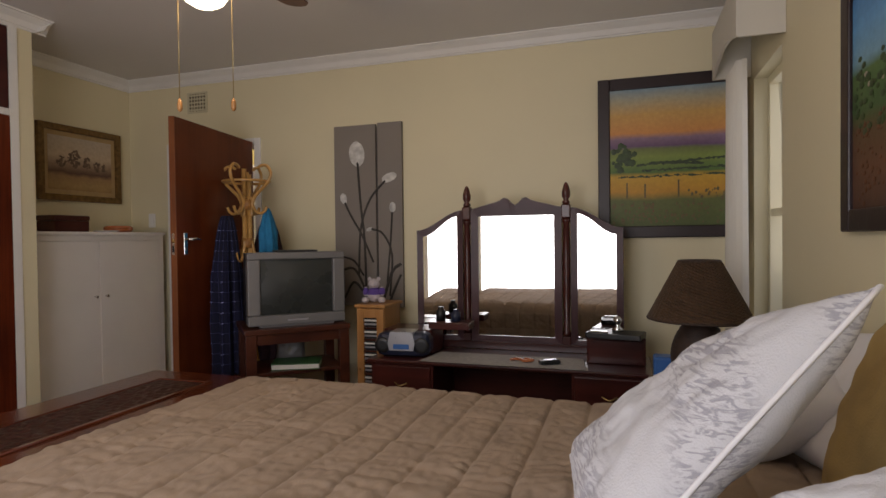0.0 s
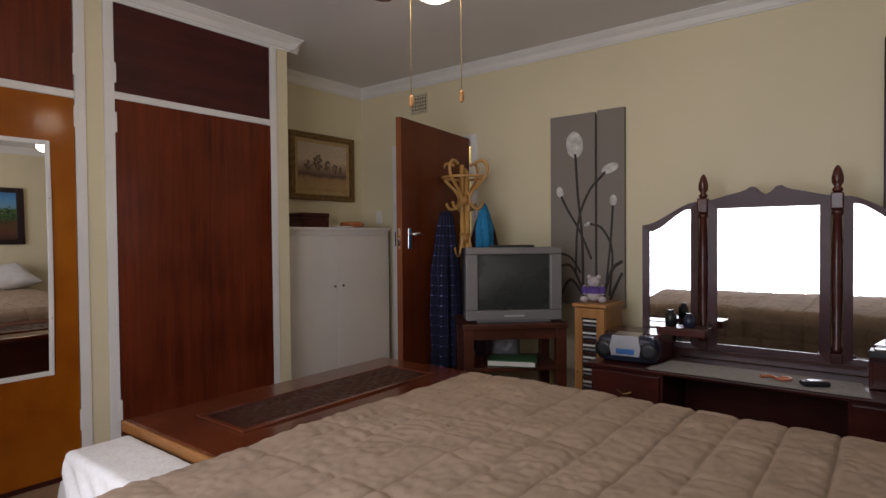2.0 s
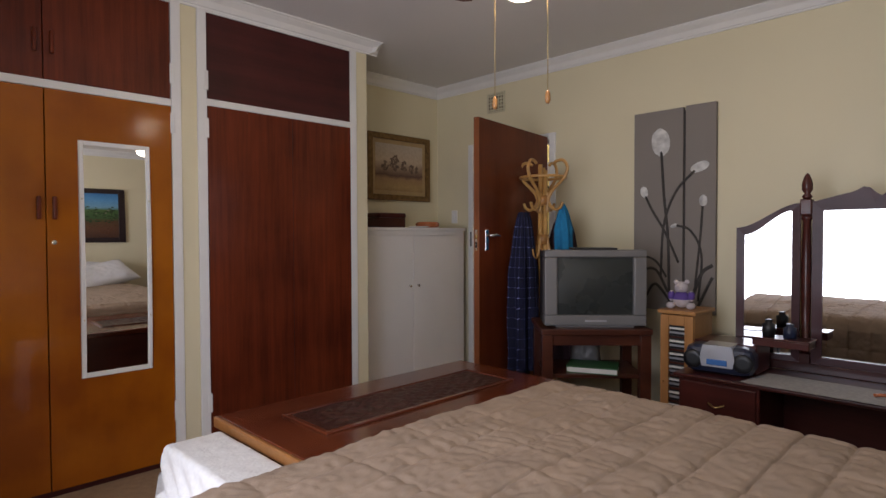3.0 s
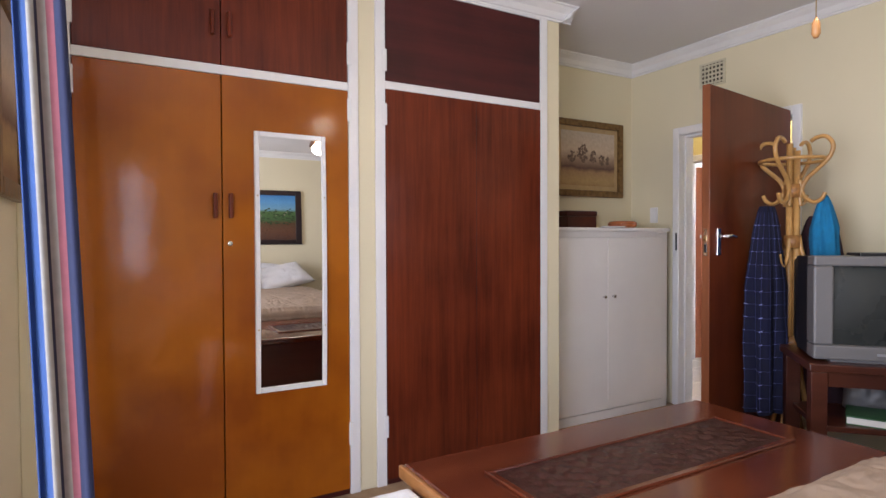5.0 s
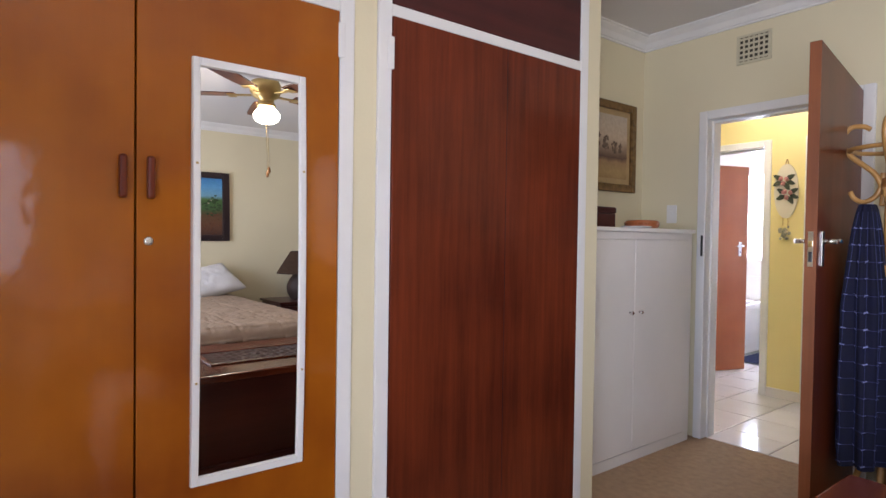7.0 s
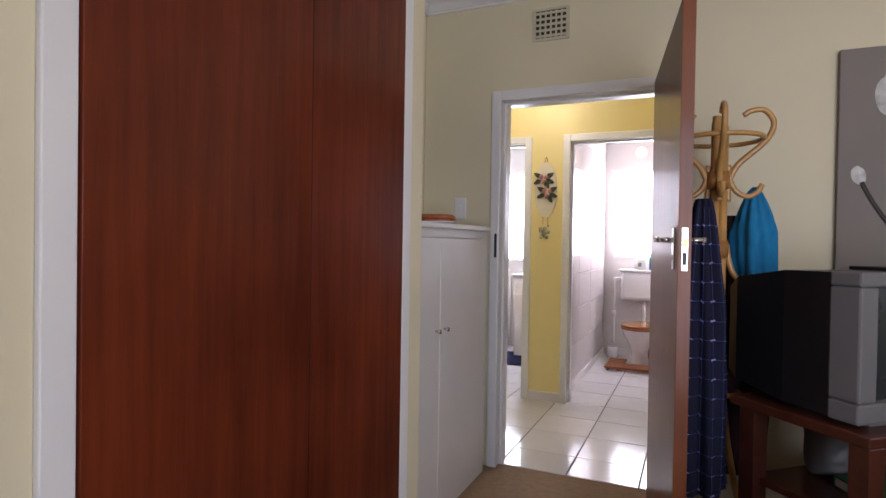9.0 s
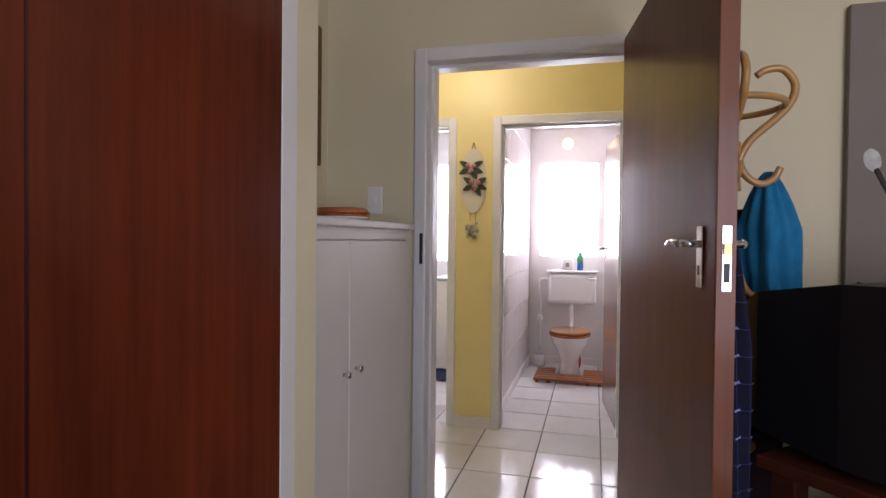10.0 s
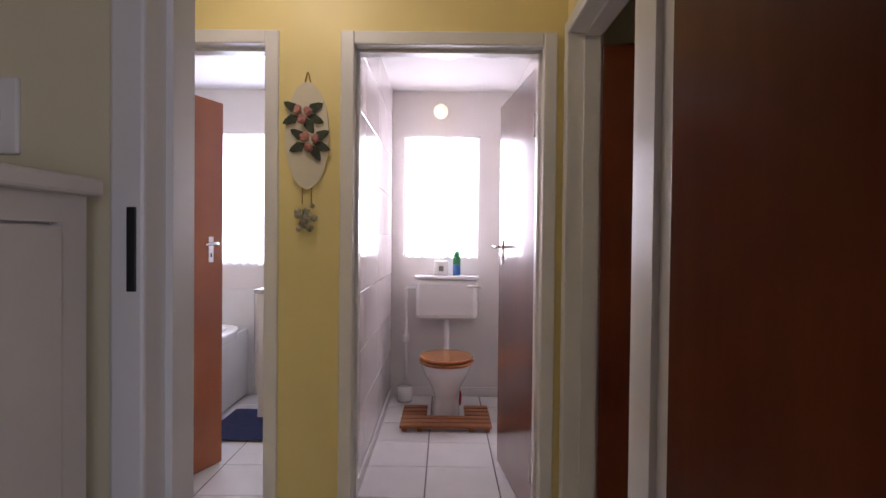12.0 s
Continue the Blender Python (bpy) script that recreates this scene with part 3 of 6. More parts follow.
pane = sheet(1, 60, lambda u, v: (bowed(-0.568 + 1.136 * v) + 0.005, -0.144 + 0.288 * u, -0.568 + 1.136 * v))
back = [pane.verts.new((0.001, y, z)) for y, z in ((-0.144, -0.568), (0.144, -0.568), (0.144, 0.568), (-0.144, 0.568))]
pane.faces.new(back)
part("mirror_glass", pane, MIRROR, m)
for nm, b in (("frame_side", (-0.163, -0.143, -0.588, 0.588)), ("frame_side", (0.143, 0.163, -0.588, 0.588)), ("frame_rail", (-0.143, 0.143, 0.567, 0.588)), ("frame_rail", (-0.143, 0.143, -0.588, -0.567))):
    part(nm, bowed_strip(*b, 0.014), WHITE, m)
for z in (-0.3, 0.3):
    for y in (-0.153, 0.153):
        part("frame_pin", boxes((bowed(z) + 0.0141, bowed(z) + 0.016, y - 0.003, y + 0.003, z - 0.003, z + 0.003)), BRASS, m)

# white cupboard in the niche
c = thing("low_cupboard", "white painted two-door cupboard filling the wall niche", "cupboard", (-4.505, 3.49, 0))
part("body", boxes((-0.42, -0.018, -0.637, 0.592, 0.06, 1.30)), CABWHITE, c)
part("top", boxes((-0.424, 0.016, -0.638, 0.602, 1.30, 1.325), bev=0.005), CABWHITE, c)
part("plinth", boxes((-0.42, -0.006, -0.637, 0.592, 0, 0.06)), CABWHITE, c)
part("side_stile", boxes((-0.018, -0.004, 0.540, 0.592, 0.06, 1.30)), CABWHITE, c)
part("top_rail", boxes((-0.018, -0.004, -0.637, 0.540, 1.262, 1.30)), CABWHITE, c)
for s in (-1, 1):
    d = part("door", boxes((-0.018, 0.0, -0.633 if s < 0 else -0.0135, -0.0165 if s < 0 else 0.537, 0.065, 1.258), bev=0.003), CABWHITE, c)
    bm = bmesh.new()
    lathe(bm, [(0.006, 0), (0.006, 0.010), (0.011, 0.014), (0.013, 0.02), (0.010, 0.026), (0.003, 0.028)], m=Matrix.Translation((0, -0.015 + s * 0.045, 0.85)) @ pose(0, 0, 0, 0, 90, 0), n=16)
    part("knob", bm, CHROME, d, "round chrome knob")

# ---- landing, toilet and bathroom ----
WY, BK = 5.60, 7.82
setting("landing_ceiling", boxes((-6.4, -2.3, NY + 0.13, WY + 0.06, 2.55, 2.65)), CEIL, "white painted landing ceiling", "ceiling")
setting("toilet_ceiling", boxes((-6.4, -3.3, WY + 0.06, BK + 0.2, 2.42, 2.52)), CEIL, "white painted toilet ceiling", "ceiling")
setting("wall_landing_south", boxes((-6.4, DX0 - 0.06, NY + 0.131, NY + 0.136, 0, 2.6), (DX1 + 0.06, -3.515, NY + 0.131, NY + 0.136, 0, 2.6), (DX0 - 0.06, DX1 + 0.06, NY + 0.131, NY + 0.136, DH + 0.06, 2.6)), YELLOW, "yellow painted landing wall", "wall")
TX0, TX1, TH = -4.375, -3.612, 2.028
BX0, BX1 = -5.48, -4.735
setting("wall_landing_north", boxes((-6.4, BX0 - 0.02, WY, WY + 0.11, 0, 2.6), (BX1 + 0.02, TX0 - 0.02, WY, WY + 0.11, 0, 2.6), (TX1 + 0.02, -3.30, WY, WY + 0.11, 0, 2.6),
                                    (BX0 - 0.02, BX1 + 0.02, WY, WY + 0.11, TH + 0.02, 2.6), (TX0 - 0.02, TX1 + 0.02, WY, WY + 0.11, TH + 0.02, 2.6)), YELLOW, "bright yellow painted landing wall", "wall")
RX, RY0, RY1 = -3.515, 4.72, 5.525
setting("wall_landing_east", boxes((RX, RX + 0.11, NY + 0.137, RY0 - 0.02, 0, 2.6), (RX, RX + 0.11, RY1 + 0.02, WY, 0, 2.6), (RX, RX + 0.11, RY0 - 0.02, RY1 + 0.02, TH + 0.04, 2.6)), YELLOW, "yellow painted landing wall", "wall")
setting("wall_landing_west", boxes((-6.5, -6.4, NY + 0.13, WY, 0, 2.6)), YELLOW, "yellow painted landing wall", "wall")
setting("wall_next_room", boxes((-2.4, -2.3, NY + 0.137, WY, 0, 2.6), (-3.36, -2.3, WY, WY + 0.06, 0, 2.6)), CREAM, "cream painted wall of the next room", "wall")
setting("trim_skirting_landing", boxes((BX1 + 0.056, TX0 - 0.056, WY - 0.012, WY, 0, 0.075)), WALLWHITE, "white tiled skirting on the landing", "skirting")
doorframe("door_frame_2", TX0, TX1, WY, WY + 0.11, TH, "white painted door frame of the toilet")
doorframe("door_frame_3", BX0, BX1, WY, WY + 0.11, TH, "white painted door frame of the bathroom")
doorframe("door_frame_4", -(RY1 - RY0) / 2, (RY1 - RY0) / 2, 0, 0.11, TH + 0.03, "white painted door frame on the landing", -90, (RX, (RY0 + RY1) / 2, 0))
doorleaf("door_2", "red-brown varnished toilet door standing open", 0.76, 1.99, (-3.598, 5.735, 0), 96.0, GLOSSDOOR, 1.20, MAHOGDARK)
doorleaf("door_3", "orange-brown bathroom door standing open", 0.74, 1.98, (-5.50, 5.735, 0), 70.0, BATHDOOR, 1.20)
doorleaf("door_4", "red-brown door ajar into the next room", 0.74, 2.0, (RX + 0.12, RY1 - 0.01, 0), -20.0, DOORWOOD, 1.20)

# toilet walls
setting("wall_toilet_west", boxes((-4.53, -4.432, WY + 0.11, BK, 0, 2.42)), WGROUT, "white glossy tiled wall between toilet and bathroom", "wall")
setting("wall_toilet_east", boxes((-3.46, -3.36, WY + 0.11, BK, 0, 2.42)), WALLWHITE, "white painted wall", "wall")
WIN = (-4.30, -3.765, 1.10, 2.05)
BW = (-5.95, -4.75, 1.05, 2.05)
setting("wall_back", boxes((-6.5, BW[0], BK, BK + 0.15, 0, 2.42), (BW[1], WIN[0], BK, BK + 0.15, 0, 2.42), (WIN[1], -3.36, BK, BK + 0.15, 0, 2.42),
                           (BW[0], BW[1], BK, BK + 0.15, 0, BW[2]), (BW[0], BW[1], BK, BK + 0.15, BW[3], 2.42), (WIN[0], WIN[1], BK, BK + 0.15, 0, WIN[2]), (WIN[0], WIN[1], BK, BK + 0.15, WIN[3], 2.42)), WALLWHITE, "white wall with windows over the cistern", "wall")
setting("wall_bath_west", boxes((-6.5, -6.4, WY + 0.11, BK, 0, 2.42)), WALLWHITE, "white bathroom wall", "wall")
setting("trim_skirting_toilet", boxes((-4.424, -4.412, WY + 0.11, BK - 0.012, 0.004, 0.075), (-4.424, -3.46, BK - 0.012, BK, 0.004, 0.075), bev=0.003), WALLWHITE, "white tiled skirting in the toilet", "skirting")


def window(name, label, r):
    w = thing(name, label, "window", ((r[0] + r[1]) / 2, BK + 0.05, r[2]), kind="structure")
    hw, h = (r[1] - r[0]) / 2, r[3] - r[2]
    part("window_frame", boxes((-hw, -hw + 0.025, 0, 0.03, 0, h), (hw - 0.025, hw, 0, 0.03, 0, h), (-hw + 0.025, hw - 0.025, 0, 0.03, 0, 0.025), (-hw + 0.025, hw - 0.025, 0, 0.03, h - 0.025, h), (-0.01, 0.01, 0, 0.03, 0.025, h - 0.025), (-hw + 0.025, hw - 0.025, 0.002, 0.028, h * 0.3 - 0.008, h * 0.3 + 0.008)), WHITE, w)
    part("window_sill", boxes((-hw, hw, -0.06, 0, -0.004, 0.012)), WHITE, w)
    return w


window("window_3", "small bright toilet window behind a net curtain", WIN)
window("window_4", "bright bathroom window behind a net curtain", BW)


def net_curtain(label, x0, x1, z0, z1, y):
    t = thing("net_curtain", label, "curtain", ((x0 + x1) / 2, y, z0))
    hw, h = (x1 - x0) / 2, z1 - z0
    part("cloth", sheet(120, 14, lambda u, v: (-hw + 2 * hw * u, 0.010 * math.sin(u * hw * 2 * 95 + 0.6 * math.sin(9 * u)) * (1.1 - 0.4 * v), h * v + (0.008 * math.sin(u * hw * 190) if v == 0 else 0))), NETC, t)
    bm = bmesh.new()
    tube(bm, [(-hw - 0.02, 0, h + 0.008), (hw + 0.02, 0, h + 0.008)], 0.006)
    part("rail", bm, WHITE, t)
    return t


net_curtain("white gathered net curtain over the toilet window", WIN[0] - 0.03, WIN[1] + 0.02, 1.11, 2.05, BK - 0.03)
net_curtain("white gathered net curtain over the bathroom window", BW[0] - 0.03, BW[1] + 0.03, 1.03, 2.06, BK - 0.03)

# ---- the bed ----
BX_F, BX_H, BYS, BYN, BZ = -2.47, -0.16, 0.78, 2.44, 0.635
bed = thing("double_bed", "double bed with a cloth-covered base", "bed", ((BX_F + BX_H) / 2, (BYS + BYN) / 2, 0))
hx, hy = (BX_H - BX_F) / 2, (BYN - BYS) / 2
part("base", boxes((-hx + 0.10, hx - 0.02, -hy + 0.10, hy - 0.10, 0.08, 0.32), bev=0.03), VALANCE, bed)
part("mattress", boxes((-hx + 0.08, hx - 0.02, -hy + 0.08, hy - 0.08, 0.325, 0.57), bev=0.05), LINEN, bed)
for sx in (-1, 1):
    for sy in (-1, 1):
        bm = bmesh.new()
        lathe(bm, [(0.025, 0), (0.03, 0.08)], (sx * (hx - 0.2), sy * (hy - 0.2), 0))
        part("leg", bm, BLACK, bed)


def edge(s, a, b, r, drop_a=True):
    """Arc length to (place, fall) over a rounded edge at a and b."""
    if s < a and drop_a:
        d = a - s
        if d < r * 1.57:
            return a - r * math.sin(d / r), r * (1 - math.cos(d / r))
        return a - r, r + d - r * 1.57
    if s > b:
        d = s - b
        if d < r * 1.57:
            return b + r * math.sin(d / r), r * (1 - math.cos(d / r))
        return b + r, r + d - r * 1.57
    return s, 0.0


def quilt_point(u, v):
    fall = 0.36
    s = BX_F - fall + u * (BX_H - 0.02 - BX_F + fall)
    t = BYS - fall + v * (BYN - BYS + 2 * fall)
    r = 0.10
    x, dx = edge(s, BX_F + r, BX_H, r)
    y, dy = edge(t, BYS + r, BYN - r, r)
    z = BZ - math.hypot(dx, dy) if min(dx, dy) > 0 else BZ - dx - dy
    seam_x = abs(((s + 9.03) / 0.135) % 1 - 0.5) * 2
    seam_y = abs(((t + 9.0) / 0.27) % 1 - 0.5) * 2
    puff = 0.015 * (1 - seam_x ** 9) + 0.006 * (1 - seam_y ** 16)
    pucker = 0.010 * (seam_x ** 3 + 0.35) * noise.noise((s * 5, t * 34 + 4 * noise.noise((s * 3, t * 3, 8)), 6.1)) * (0.35 + max(0, noise.noise((s * 2.2, t * 2.2, 11)) * 1.6 + 0.3))
    wr = noise.noise((s * 6, t * 9, 0.3)) * 0.006 + abs(noise.noise((s * 30 + 2, t * 22, 1.3))) * -0.007 + noise.noise((s * 46, t * 40, 2.7)) * 0.0025
    sag = 0.02 * noise.noise((s * 1.3, t * 1.3, 5)) - 0.03 * max(0, abs(t - (BYS + BYN) / 2) / (BYN - BYS) * 2 - 0.4) ** 2
    k = puff + wr + sag + pucker
    return (x - (k if dx > 0.08 else 0), y + (k * (1 if t > 1.5 else -1) if dy > 0.08 else 0), max(z + (k if max(dx, dy) < 0.12 else 0), 0.20))


q = single("quilt", sheet(380, 320, quilt_point), QUILT, "taupe stitched quilt spread over the double bed", "quilt")
thicken(q, 0.012)


def pillow_mesh(w, h, t, flange=0.0, seed=0.0, n=44):
    """A stuffed pillow: puffed faces, pinched corners, creases; lies in the xz plane with its thickness along y."""
    bm = bmesh.new()
    for s in (-1, 1):
        g = []
        for i in range(n + 1):
            row = []
            for j in range(n + 1):
                u, v = 2 * i / n - 1, 2 * j / n - 1
                bulge = (max(0, 1 - u ** 4) * max(0, 1 - v ** 4)) ** 0.55
                pin = 1 - 0.07 * (1 - v * v) * abs(u) ** 3
                pim = 1 - 0.07 * (1 - u * u) * abs(v) ** 3
                cr = 0.012 * noise.noise((u * 3 + seed, v * 3, s)) + 0.006 * noise.noise((u * 9 + seed, v * 5, s + 3))
                row.append(bm.verts.new((u * w / 2 * pin, s * (t / 2 * bulge + cr * bulge), v * h / 2 * pim)))
            g.append(row)
        for i in range(n):
            for j in range(n):
                f = bm.faces.new((g[i][j], g[i + 1][j], g[i + 1][j + 1], g[i][j + 1]))
                f.smooth = True
    bmesh.ops.remove_doubles(bm, verts=bm.verts, dist=0.0005)
    return bm


def pillow_edge(w, h, r=0.006):
    pts = []
    for k in range(81):
        a = 4 * k / 80
        side, f = int(a) % 4, (a % 1) * 2 - 1
        u, v = ((f, -1), (1, f), (-f, 1), (-1, -f))[side]
        pts.append((u * w / 2 * (1 - 0.07 * (1 - v * v) * abs(u) ** 3), 0, v * h / 2 * (1 - 0.07 * (1 - u * u) * abs(v) ** 3)))
    bm = bmesh.new()
    tube(bm, pts, r, 6)
    return bm


# printed pillow cloth: grey brush strokes in bands on white
def printed(name):
    m = mat(name, (0.54, 0.54, 0.565), 0.85, vary=0.02, scale=8, bump=0.35, bscale=260)
    nt = m.node_tree
    b = nt.nodes["Principled BSDF"]
    tc = nt.nodes.new("ShaderNodeTexCoord")
    mp = nt.nodes.new("ShaderNodeMapping")
    mp.inputs["Scale"].default_value = (22, 6, 70)
    nt.links.new(tc.outputs["Object"], mp.inputs[0])
    n1 = nt.nodes.new("ShaderNodeTexNoise")
    n1.inputs["Scale"].default_value, n1.inputs["Detail"].default_value, n1.inputs["Distortion"].default_value = 1.6, 5, 1.2
    nt.links.new(mp.outputs[0], n1.inputs["Vector"])
    r1 = nt.nodes.new("ShaderNodeValToRGB")
    r1.color_ramp.elements[0].position, r1.color_ramp.elements[1].position = 0.47, 0.58
    sep = nt.nodes.new("ShaderNodeSeparateXYZ")
    nt.links.new(tc.outputs["Object"], sep.inputs[0])
    wv = nt.nodes.new("ShaderNodeMath")
    wv.operation = "SINE"
    ml = nt.nodes.new("ShaderNodeMath")
    ml.operation = "MULTIPLY_ADD"
    ml.inputs[1].default_value, ml.inputs[2].default_value = 27, 1.0
    nt.links.new(sep.outputs[0], ml.inputs[0])
    nt.links.new(ml.outputs[0], wv.inputs[0])
    band = nt.nodes.new("ShaderNodeMapRange")
    band.inputs[1].default_value, band.inputs[2].default_value = -0.6, 0.3
    nt.links.new(wv.outputs[0], band.inputs[0])
    nt.links.new(n1.outputs[0], r1.inputs[0])
    k = nt.nodes.new("ShaderNodeMath")
    k.operation = "MULTIPLY"
    nt.links.new(r1.outputs[0], k.inputs[0])
    nt.links.new(band.outputs[0], k.inputs[1])
    mx = nt.nodes.new("ShaderNodeMix")
    mx.data_type = "RGBA"
    mx.inputs[7].default_value = (0.33, 0.325, 0.36, 1)
    old = b.inputs["Base Color"].links[0].from_socket
    nt.links.new(old, mx.inputs[6])
    nt.links.new(k.outputs[0], mx.inputs[0])
    nt.links.new(mx.outputs[2], b.inputs["Base Color"])
    return m


PRINT = printed("printed_pillow_cotton")


def pillow(label, w, h, t, m, material, seed, piped=True):
    ob = new("pillow", None)
    ob.matrix_world = m
    tagged(ob, label, "pillow")
    part("cover", pillow_mesh(w, h, t, seed=seed), material, ob)
    if piped:
        part("piping", pillow_edge(w, h), LINEN, ob)
    return ob


def slumped_pillow(label, a, b, c, d, t, material, seed):
    """A soft pillow that sags between its four corners a, b, c, d (in turn round it)."""
    a, b, c, d = (Vector(p) for p in (a, b, c, d))
    mid = (a + b + c + d) / 4
    nrm = (c - a).cross(d - b).normalized()
    ob = new("pillow", None)
    ob.matrix_world = Matrix.Translation(mid)
    tagged(ob, label, "pillow")
    n = 56

    def at(u, v):
        return a * (1 - u) * (1 - v) + b * u * (1 - v) + c * u * v + d * (1 - u) * v - mid
    bm = bmesh.new()
    for s in (-1, 1):
        g = []
        for i in range(n + 1):
            row = []
            for j in range(n + 1):
                u, v = i / n, j / n
                p, q = 2 * u - 1, 2 * v - 1
                bulge = (max(0, 1 - p ** 4) * max(0, 1 - q ** 4)) ** 0.6
                cr = 0.014 * noise.noise((p * 3 + seed, q * 3, s)) + 0.007 * noise.noise((p * 8 + seed, q * 8, s + 3))
                row.append(bm.verts.new(at(0.5 + p / 2 * (1 - 0.06 * (1 - q * q)), 0.5 + q / 2 * (1 - 0.06 * (1 - p * p))) + nrm * s * (t / 2 + cr) * bulge))
            g.append(row)
        for i in range(n):
            for j in range(n):
                f = bm.faces.new((g[i][j], g[i + 1][j], g[i + 1][j + 1], g[i][j + 1]))
                f.smooth = True
    bmesh.ops.remove_doubles(bm, verts=bm.verts, dist=0.0005)
    part("cover", bm, material, ob)
    pts = []
    for k in range(81):
        e, f = int(k / 20) % 4, (k % 20) / 20
        u, v = ((f, 0), (1, f), (1 - f, 1), (0, 1 - f))[e]
        p, q = 2 * u - 1, 2 * v - 1
        pts.append(at(0.5 + p / 2 * (1 - 0.06 * (1 - q * q)), 0.5 + q / 2 * (1 - 0.06 * (1 - p * p))))
    bm = bmesh.new()
    tube(bm, pts, 0.005, 6)
    part("piping", bm, LINEN, ob)
    return ob


slumped_pillow("large white pillow with grey brushstroke print leaning at the bed head", (-0.88, 1.06, 0.69), (-0.93, 1.58, 0.74), (-0.56, 1.62, 1.00), (-0.42, 1.32, 1.16), 0.16, PRINT, 0.0)
slumped_pillow("white pillow with grey print lying near the bed edge", (-0.74, 0.80, 0.80), (-0.70, 1.09, 0.83), (-0.22, 1.12, 1.00), (-0.22, 0.80, 0.98), 0.15, PRINT, 4.0)
pillow("plain white pillow lying flat under the printed pillow", 0.60, 0.36, 0.15, pose(-0.46, 0.98, 0.735, 90, 0, 0), LINEN, 12.0, False)
pillow("tan cushion behind the printed pillows", 0.55, 0.45, 0.16, pose(-0.27, 1.50, 0.86, -20, 0, -84), TAN, 7.0, False)
pillow("plain white pillow tipped against the wall at the bed head", 0.64, 0.44, 0.18, pose(-0.40, 2.13, 0.79, -50, 0, -88) @ pose(0, 0, 0, 0, 20, 0), LINEN, 9.0, False)
pillow("plump white pillow standing against the wall at the bed head", 0.56, 0.40, 0.17, pose(-0.25, 1.84, 0.83, -28, 0, -88) @ pose(0, 0, 0, 0, -10, 0), LINEN, 15.0, False)

# ---- chest at the bed foot ----
ch = thing("blanket_chest", "dark varnished wooden chest with carved lid panel", "chest", (-2.87, 1.985, 0))
cx, cy, cz = 0.36, 0.70, 0.56
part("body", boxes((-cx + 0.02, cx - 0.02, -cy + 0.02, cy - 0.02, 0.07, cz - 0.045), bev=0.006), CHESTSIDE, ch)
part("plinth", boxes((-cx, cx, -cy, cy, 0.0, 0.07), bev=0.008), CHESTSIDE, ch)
lid = part("lid", boxes((-cx, cx, -cy, cy, cz - 0.043, cz - 0.002), bev=0.009), CHESTW, ch, "glossy red-brown lid")
part("lid_edge", boxes((-cx - 0.004, cx + 0.004, -cy - 0.014, -cy + 0.004, cz - 0.045, cz - 0.004), bev=0.006), EDGEW, lid, "lighter brown strip along the lid edge")
part("carved_panel", sheet(60, 150, lambda u, v: (-0.15 + 0.27 * u, -0.50 + 1.02 * v, cz + 0.001 + 0.010 * abs(noise.noise((u * 6, v * 22, 1))) * min(1, 8 * min(u, v, 1 - u, 1 - v)) + 0.004 * math.sin(u * 30) * math.sin(v * 80) * min(1, 8 * min(u, v, 1 - u, 1 - v)))), CARVED, lid, "dark carved relief panel")
for nm, b in (("moulding", (-0.172, -0.150, -0.525, 0.545)), ("moulding", (0.120, 0.142, -0.525, 0.545)), ("moulding", (-0.150, 0.120, -0.525, -0.503)), ("moulding", (-0.150, 0.120, 0.523, 0.545))):
    part(nm, boxes((*b, cz - 0.002, cz + 0.007), bev=0.003), CHESTW, lid)
bm = bmesh.new()
prism(bm, [(-0.05, 0.40), (0.05, 0.40), (0.06, 0.44), (0.035, 0.49), (-0.035, 0.49), (-0.06, 0.44)], -cx - 0.004, -cx + 0.02, 0)
lk = part("latch", bm, BRASS, ch, "brass hasp lock")
bm = bmesh.new()
tube(bm, smooth_line([(-cx - 0.006, -0.03, 0.42), (-cx - 0.018, -0.02, 0.385), (-cx - 0.018, 0.02, 0.385), (-cx - 0.006, 0.03, 0.42)]), 0.005)
part("latch_ring", bm, BRASS, lk)

# lace-covered stool between chest and window
st = thing("covered_stool", "low stool draped in white lace cloth beside the chest", "stool", (-2.86, 1.155, 0), 0)
for sx in (-1, 1):
    for sy in (-1, 1):
        part("leg", boxes((sx * 0.22 - 0.02, sx * 0.22 + 0.02, sy * 0.06 - 0.02, sy * 0.06 + 0.02, 0, 0.47)), CHESTSIDE, st)
part("seat", boxes((-0.25, 0.25, -0.09, 0.09, 0.47, 0.525), bev=0.015), CHESTSIDE, st)


def stool_cloth(u, v):
    f = 0.42
    s, t = -0.27 - f + u * (0.54 + 2 * f), -0.105 - f + v * (0.21 + 2 * f)
    x, dx = edge(s, -0.25, 0.25, 0.02)
    y, dy = edge(t, -0.085, 0.085, 0.02)
    d = max(dx, dy)
    w = 0.016 * math.sin((s + t) * 46) * min(1, d * 5)
    return (x + (w if dx > 0.02 else 0) + 0.04 * d * (1 if x > 0 else -1) * (dx > 0.01), y + (w if dy > 0.02 else 0) + 0.04 * d * (1 if y > 0 else -1) * (dy > 0.01), 0.533 + 0.003 * noise.noise((s * 20, t * 20, 0)) - d)


part("cloth", sheet(110, 90, stool_cloth), LACE, st, "white lace cloth")

